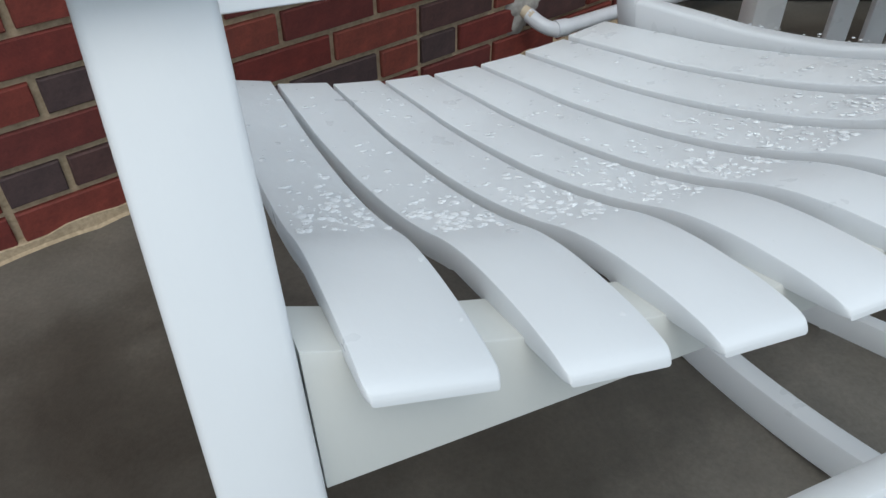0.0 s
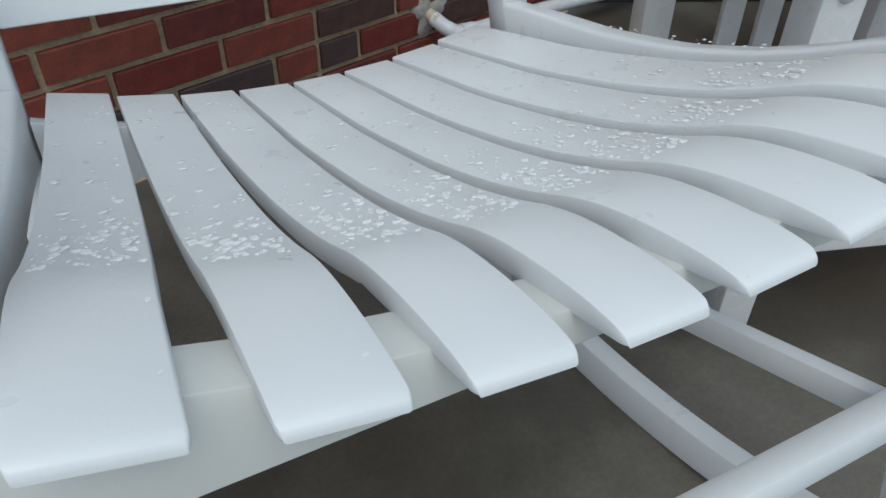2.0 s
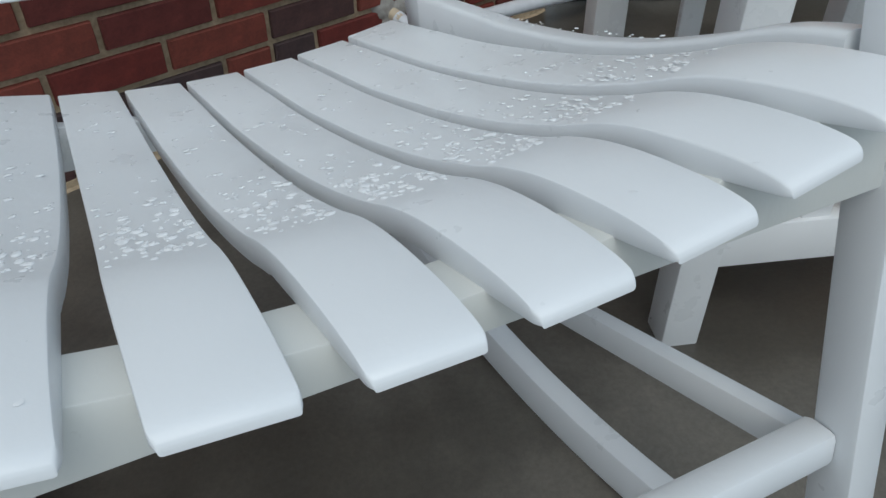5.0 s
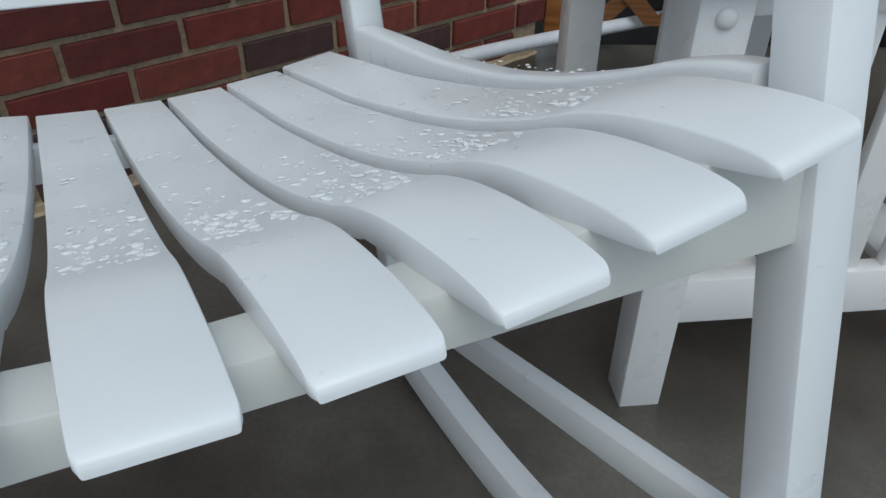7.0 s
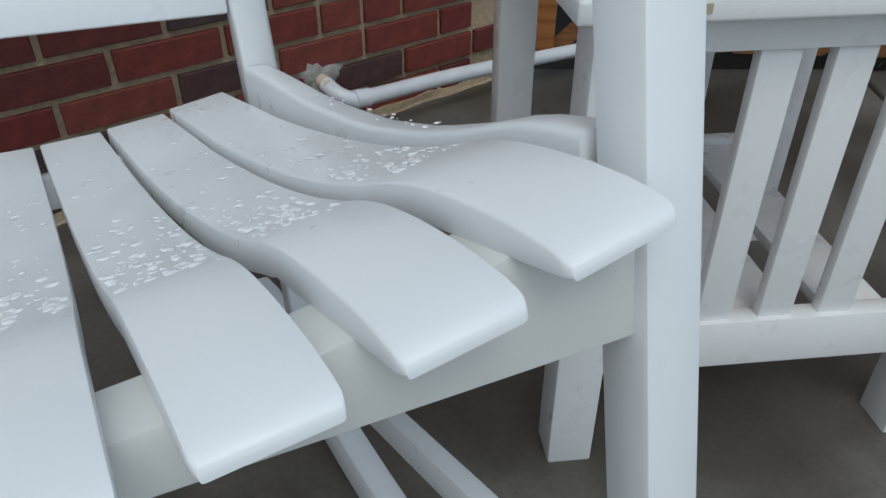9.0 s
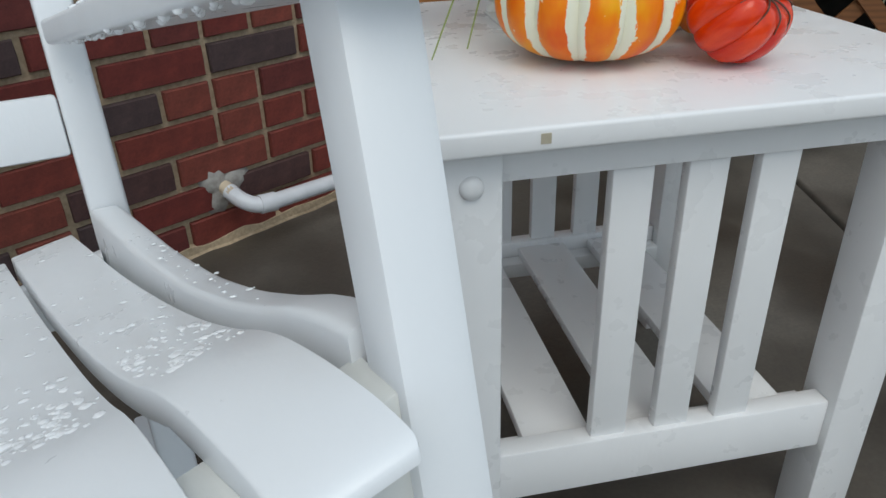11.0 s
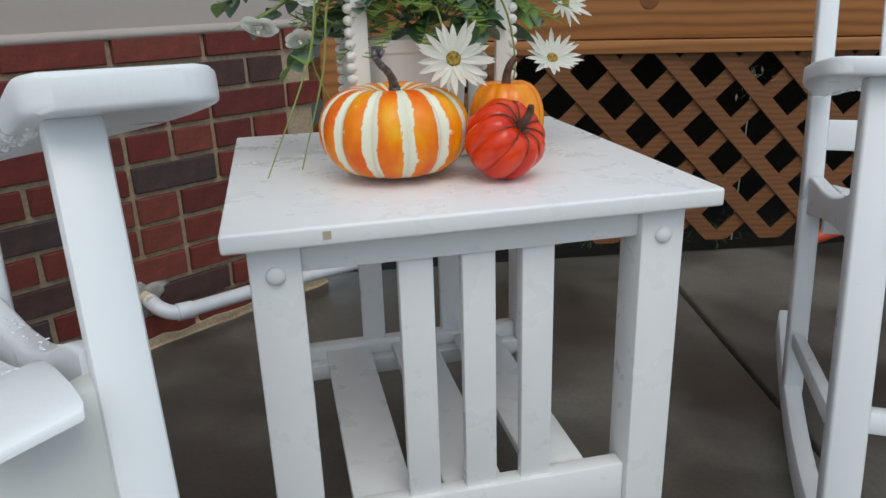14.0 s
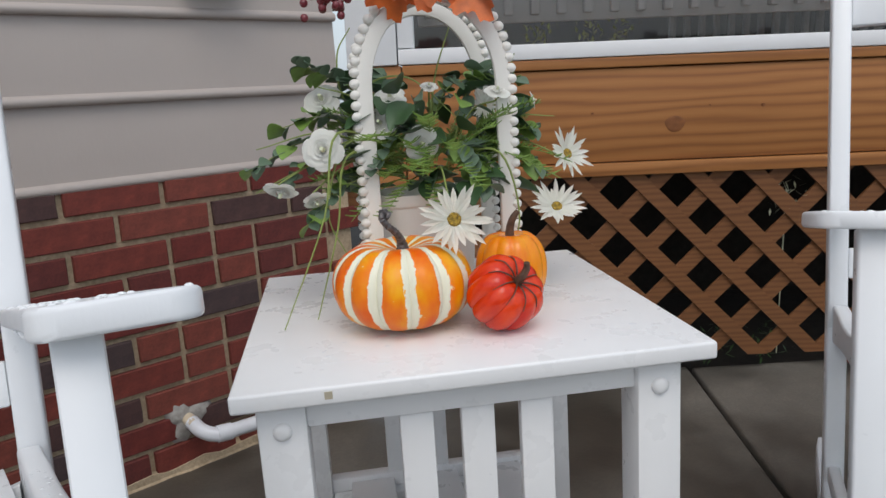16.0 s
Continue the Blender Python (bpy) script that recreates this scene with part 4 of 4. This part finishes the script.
bloom("rose", 0.113, 0.245, 0.732, 0.022, (-0.2, -1, 0.25), 1)
bloom("rose", 0.117, 0.325, 0.792, 0.022, (-0.3, -0.8, 0.7), 2)
bloom("rose", 0.238, 0.245, 0.732, 0.019, (0.1, -1, -0.1), 3)
bloom("rose", 0.215, 0.275, 0.765, 0.016, (0.2, -0.8, 0.5), 4)
bloom("rose", 0.205, 0.280, 0.790, 0.018, (-0.1, -0.7, 0.8), 5)
bloom("rose", 0.190, 0.265, 0.760, 0.018, (-0.4, -0.8, 0.3), 6)
bloom("rose", 0.343, 0.255, 0.790, 0.014, (0.1, -0.5, 0.9), 7)
bloom("rose", 0.055, 0.250, 0.685, 0.018, (-0.2, -0.5, -0.8), 8)
bloom("rose", 0.098, 0.242, 0.670, 0.014, (0.2, -0.6, -0.7), 9)
bloom("rose", 0.405, 0.310, 0.775, 0.010, (0.9, -0.3, 0.2), 10)
bloom("rose", 0.258, 0.285, 0.802, 0.010, (0, -0.5, 0.8), 12)
bloom("daisy", 0.258, 0.140, 0.648, 0.040, (0.0, -1, 0.25), 1)
bloom("daisy", 0.424, 0.272, 0.630, 0.036, (-0.05, -0.75, 0.65), 2)
bloom("daisy", 0.447, 0.290, 0.700, 0.034, (0.35, -0.8, 0.35), 3)
bloom("daisy", 0.338, 0.320, 0.772, 0.020, (0.0, -0.8, 0.4), 5)

# autumn leaves and berries on the arch


def maple_leaf(size):
    pts = []
    for k in range(40):
        a = 2 * math.pi * k / 40
        r = size * (0.52 + 0.34 * abs(math.cos(2.5 * (a - math.pi / 2))) ** 1.6 + 0.09 * math.cos(15 * a))
        pts.append((r * math.cos(a), r * math.sin(a)))
    bm = bmesh.new()
    c = bm.verts.new((0, 0, 0))
    vs = [bm.verts.new((x, y, 0.18 * size * math.sin(3 * math.atan2(y, x)) * math.hypot(x, y) / size)) for x, y in pts]
    for i in range(40):
        bm.faces.new((c, vs[i], vs[(i + 1) % 40]))
    bmesh.ops.solidify(bm, geom=bm.faces[:], thickness=0.0006)
    return bm


garland = thing("autumn_garland", on_table(BX, BY - 0.014, 0.385), "orange maple leaves and dark red berries tied on the arch", "garland")
maple_me = mesh_of("maple_leaf", maple_leaf(0.046), MAPLE, True, 60)
for x, z, r, yaw in ((-0.045, 0.022, 200, 20), (-0.018, 0.030, 170, -25), (0.012, 0.032, 230, 10), (0.052, 0.012, 190, -15), (-0.030, 0.05, 120, 30), (0.03, 0.055, 60, -20), (0.0, 0.06, 20, 10)):
    piece("maple_leaf", maple_me, garland, pose(x, -0.006 - 0.01 * rf.random(), z, 80 + rf.uniform(-25, 20), yaw, 0) @ pose(0, 0, 0, 0, 0, r))
berry_bm = bmesh.new()
bmesh.ops.create_uvsphere(berry_bm, u_segments=10, v_segments=7, radius=0.0052)
berry_me = mesh_of("berry", berry_bm, BERRY, True, 180)
for k in range(26):
    piece("berry", berry_me, garland, Matrix.Translation((-0.122 + rf.gauss(0, 0.011), -0.01 + rf.gauss(0, 0.006), 0.006 + rf.gauss(0, 0.013) + 0.010 * (k / 26))))
part("twig", tube(curve_points([(-0.03, 0, 0.03), (-0.08, -0.01, 0.03), (-0.122, -0.01, 0.0)], 6), 0.0012, 5), BSTEM, garland)

# ---- rain drops ----
rd = random.Random(3)


def drop(bm, p, r, nx=(1, 0, 0), ny=(0, 1, 0), nz=(0, 0, 1), h=0.32, stretch=1.0):
    nx, ny, nz, p = Vector(nx), Vector(ny), Vector(nz), Vector(p)
    n = 8
    rows = []
    ph = rd.random() * 6.28
    for k, z in ((1.0, -0.02), (0.8, 0.6), (0.4, 0.93)):
        rows.append([bm.verts.new(p + nx * r * k * math.cos(a) * (1 + 0.22 * math.sin(2 * a + ph)) + ny * r * stretch * k * math.sin(a) + nz * r * h * z) for a in (2 * math.pi * i / n for i in range(n))])
    for a, b in zip(rows, rows[1:]):
        for i in range(n):
            bm.faces.new((a[i], a[(i + 1) % n], b[(i + 1) % n], b[i]))
    bm.faces.new(rows[-1])


def seat_drops():
    bm = bmesh.new()
    for k in range(8):
        for i in range(135):
            y = 0.155 + abs(rd.gauss(0, 0.06)) - 0.045 if rd.random() < 0.70 else rd.uniform(-0.01 if rd.random() < 0.12 else 0.10, 0.52)
            if not -0.015 < y < 0.525:
                continue
            x0, w, bow, lean = slat_at(k, y)
            a = rd.uniform(-0.44, 0.44) * w
            z = seat_z(y) + dish(x0) + a * lean
            r = rd.choice((0.0011, 0.0014, 0.0018, 0.0024, 0.0034)) if y > 0.085 else rd.choice((0.0010, 0.0014, 0.0018, 0.0024))
            h = 0.24 if y > 0.085 else 0.08
            drop(bm, (x0 + a, y - bow, z), r, (1, 0, 0), (0, 1, -0.05), (0, 0, 1), h, rd.uniform(0.8, 1.6))
    for s in (-1, 1):
        for i in range(90):
            y = rd.uniform(0.0, 0.5)
            x = centre(y) + s * (0.034 + 0.021 * y + rd.uniform(0.256 - 0.08 * y, 0.352 - 0.22 * y))
            drop(bm, (x, y + 0.008, 0.6768), rd.choice((0.0012, 0.002, 0.003, 0.0042)), h=0.5)
        for i in range(46):
            y = rd.uniform(-0.01, 0.48)
            x = centre(y) + s * (0.290 - 0.059 * y + rd.uniform(0, 0.02))
            drop(bm, (x, y + 0.008, 0.6564), rd.uniform(0.0015, 0.0036), nz=(0, 0, -1), h=1.1)
        for i in range(60):
            y = rd.uniform(0.05, 0.45)
            x = centre(y) + s * (half_width(y) + rd.uniform(0.004, 0.022))
            drop(bm, (x, y, seat_z(y) + 0.0185), rd.choice((0.0008, 0.0012, 0.002)), h=0.4)
    return bm


drops_me = mesh_of("rain_drops", seat_drops(), WATER, True, 80)
for m, lab in ((CHAIR1, "rain drops whitened for sky glint, scattered over the chair"), (CHAIR2, "rain drops whitened for sky glint on the second chair")):
    ob = new("rain_drops", drops_me)
    ob.matrix_world = m
    tagged(ob, lab, "water", kind="stuff")
bm = bmesh.new()
for i in range(38):
    x, y = rd.uniform(0.02, 0.51), rd.uniform(0.02, 0.49)
    a = rd.gauss(0.1, 0.5)
    c, s = math.cos(a), math.sin(a)
    drop(bm, (x, y, TH + 0.0002), rd.uniform(0.002, 0.006), (c, s, 0), (-s, c, 0), (0, 0, 1), 0.045, rd.uniform(0.3, 0.8))
tw = part("rain_puddles", bm, WATER, None)
tw.matrix_world = TM
tagged(tw, "thin rain puddles on the white tabletop", "water", kind="stuff")

# ---- hose by the lattice ----
hose = solid("garden_hose", tube(curve_points([(0.47, -0.055, 0.055), (0.60, -0.06, 0.10), (0.80, -0.055, 0.17), (1.05, -0.06, 0.20), (1.4, -0.06, 0.16), (1.8, -0.07, 0.05)], 8), 0.017, 12), RED_HOSE, "orange rubber hose leaning along the lattice", "hose", "object", DM)

# ---- bricks of the house wall ----
rb = random.Random(21)


def brick_mesh(length, height, seed):
    r0 = random.Random(seed)
    bm = bmesh.new()
    h = height
    # front outline with slight irregularity, bevelled
    def ring(y, inset):
        return [(x + r0.uniform(-0.0008, 0.0008), y, z + r0.uniform(-0.0006, 0.0006)) for x, z in ((inset, inset), (length / 2, inset * 0.9), (length - inset, inset), (length - inset, h / 2), (length - inset, h - inset), (length / 2, h - inset * 0.9), (inset, h - inset), (inset, h / 2))]
    loft([ring(0.012, 0), ring(0.002, 0), ring(-0.0012, 0.0022)], bm=bm)
    return mesh_of("brick", bm, BRICK, False)


J = 0.0125
full = [brick_mesh(LEN - J, COURSE - J, i) for i in range(5)]
half = [brick_mesh(LEN / 2 - J, COURSE - J, 20 + i) for i in range(3)]
top_full = [brick_mesh(LEN - J, 0.048, 40 + i) for i in range(3)]
top_half = [brick_mesh(LEN / 2 - J, 0.048, 50 + i) for i in range(2)]
for row in range(-1, 9):
    z = Z0 + COURSE * row + J / 2
    top_row = row == 8
    off = 0.0 if row % 2 else LEN / 2
    s = 0.313 - LEN * 12 + off
    while s < S1 - 0.02:
        if s < S0:
            s += LEN
            continue
        if s + LEN > S1 + 0.01:
            if s + LEN / 2 < S1 + 0.06:
                piece("brick", rb.choice(top_half if top_row else half), wall_house, Matrix.Translation((s + J / 2, -0.004, z)))
            break
        if rb.random() < 0.13:
            for h2 in (0, LEN / 2):
                piece("brick", rb.choice(top_half if top_row else half), wall_house, Matrix.Translation((s + h2 + J / 2, -0.004 + rb.uniform(-0.001, 0.001), z)))
        else:
            piece("brick", rb.choice(top_full if top_row else full), wall_house, Matrix.Translation((s + J / 2, -0.004 + rb.uniform(-0.001, 0.001), z)))
        s += LEN
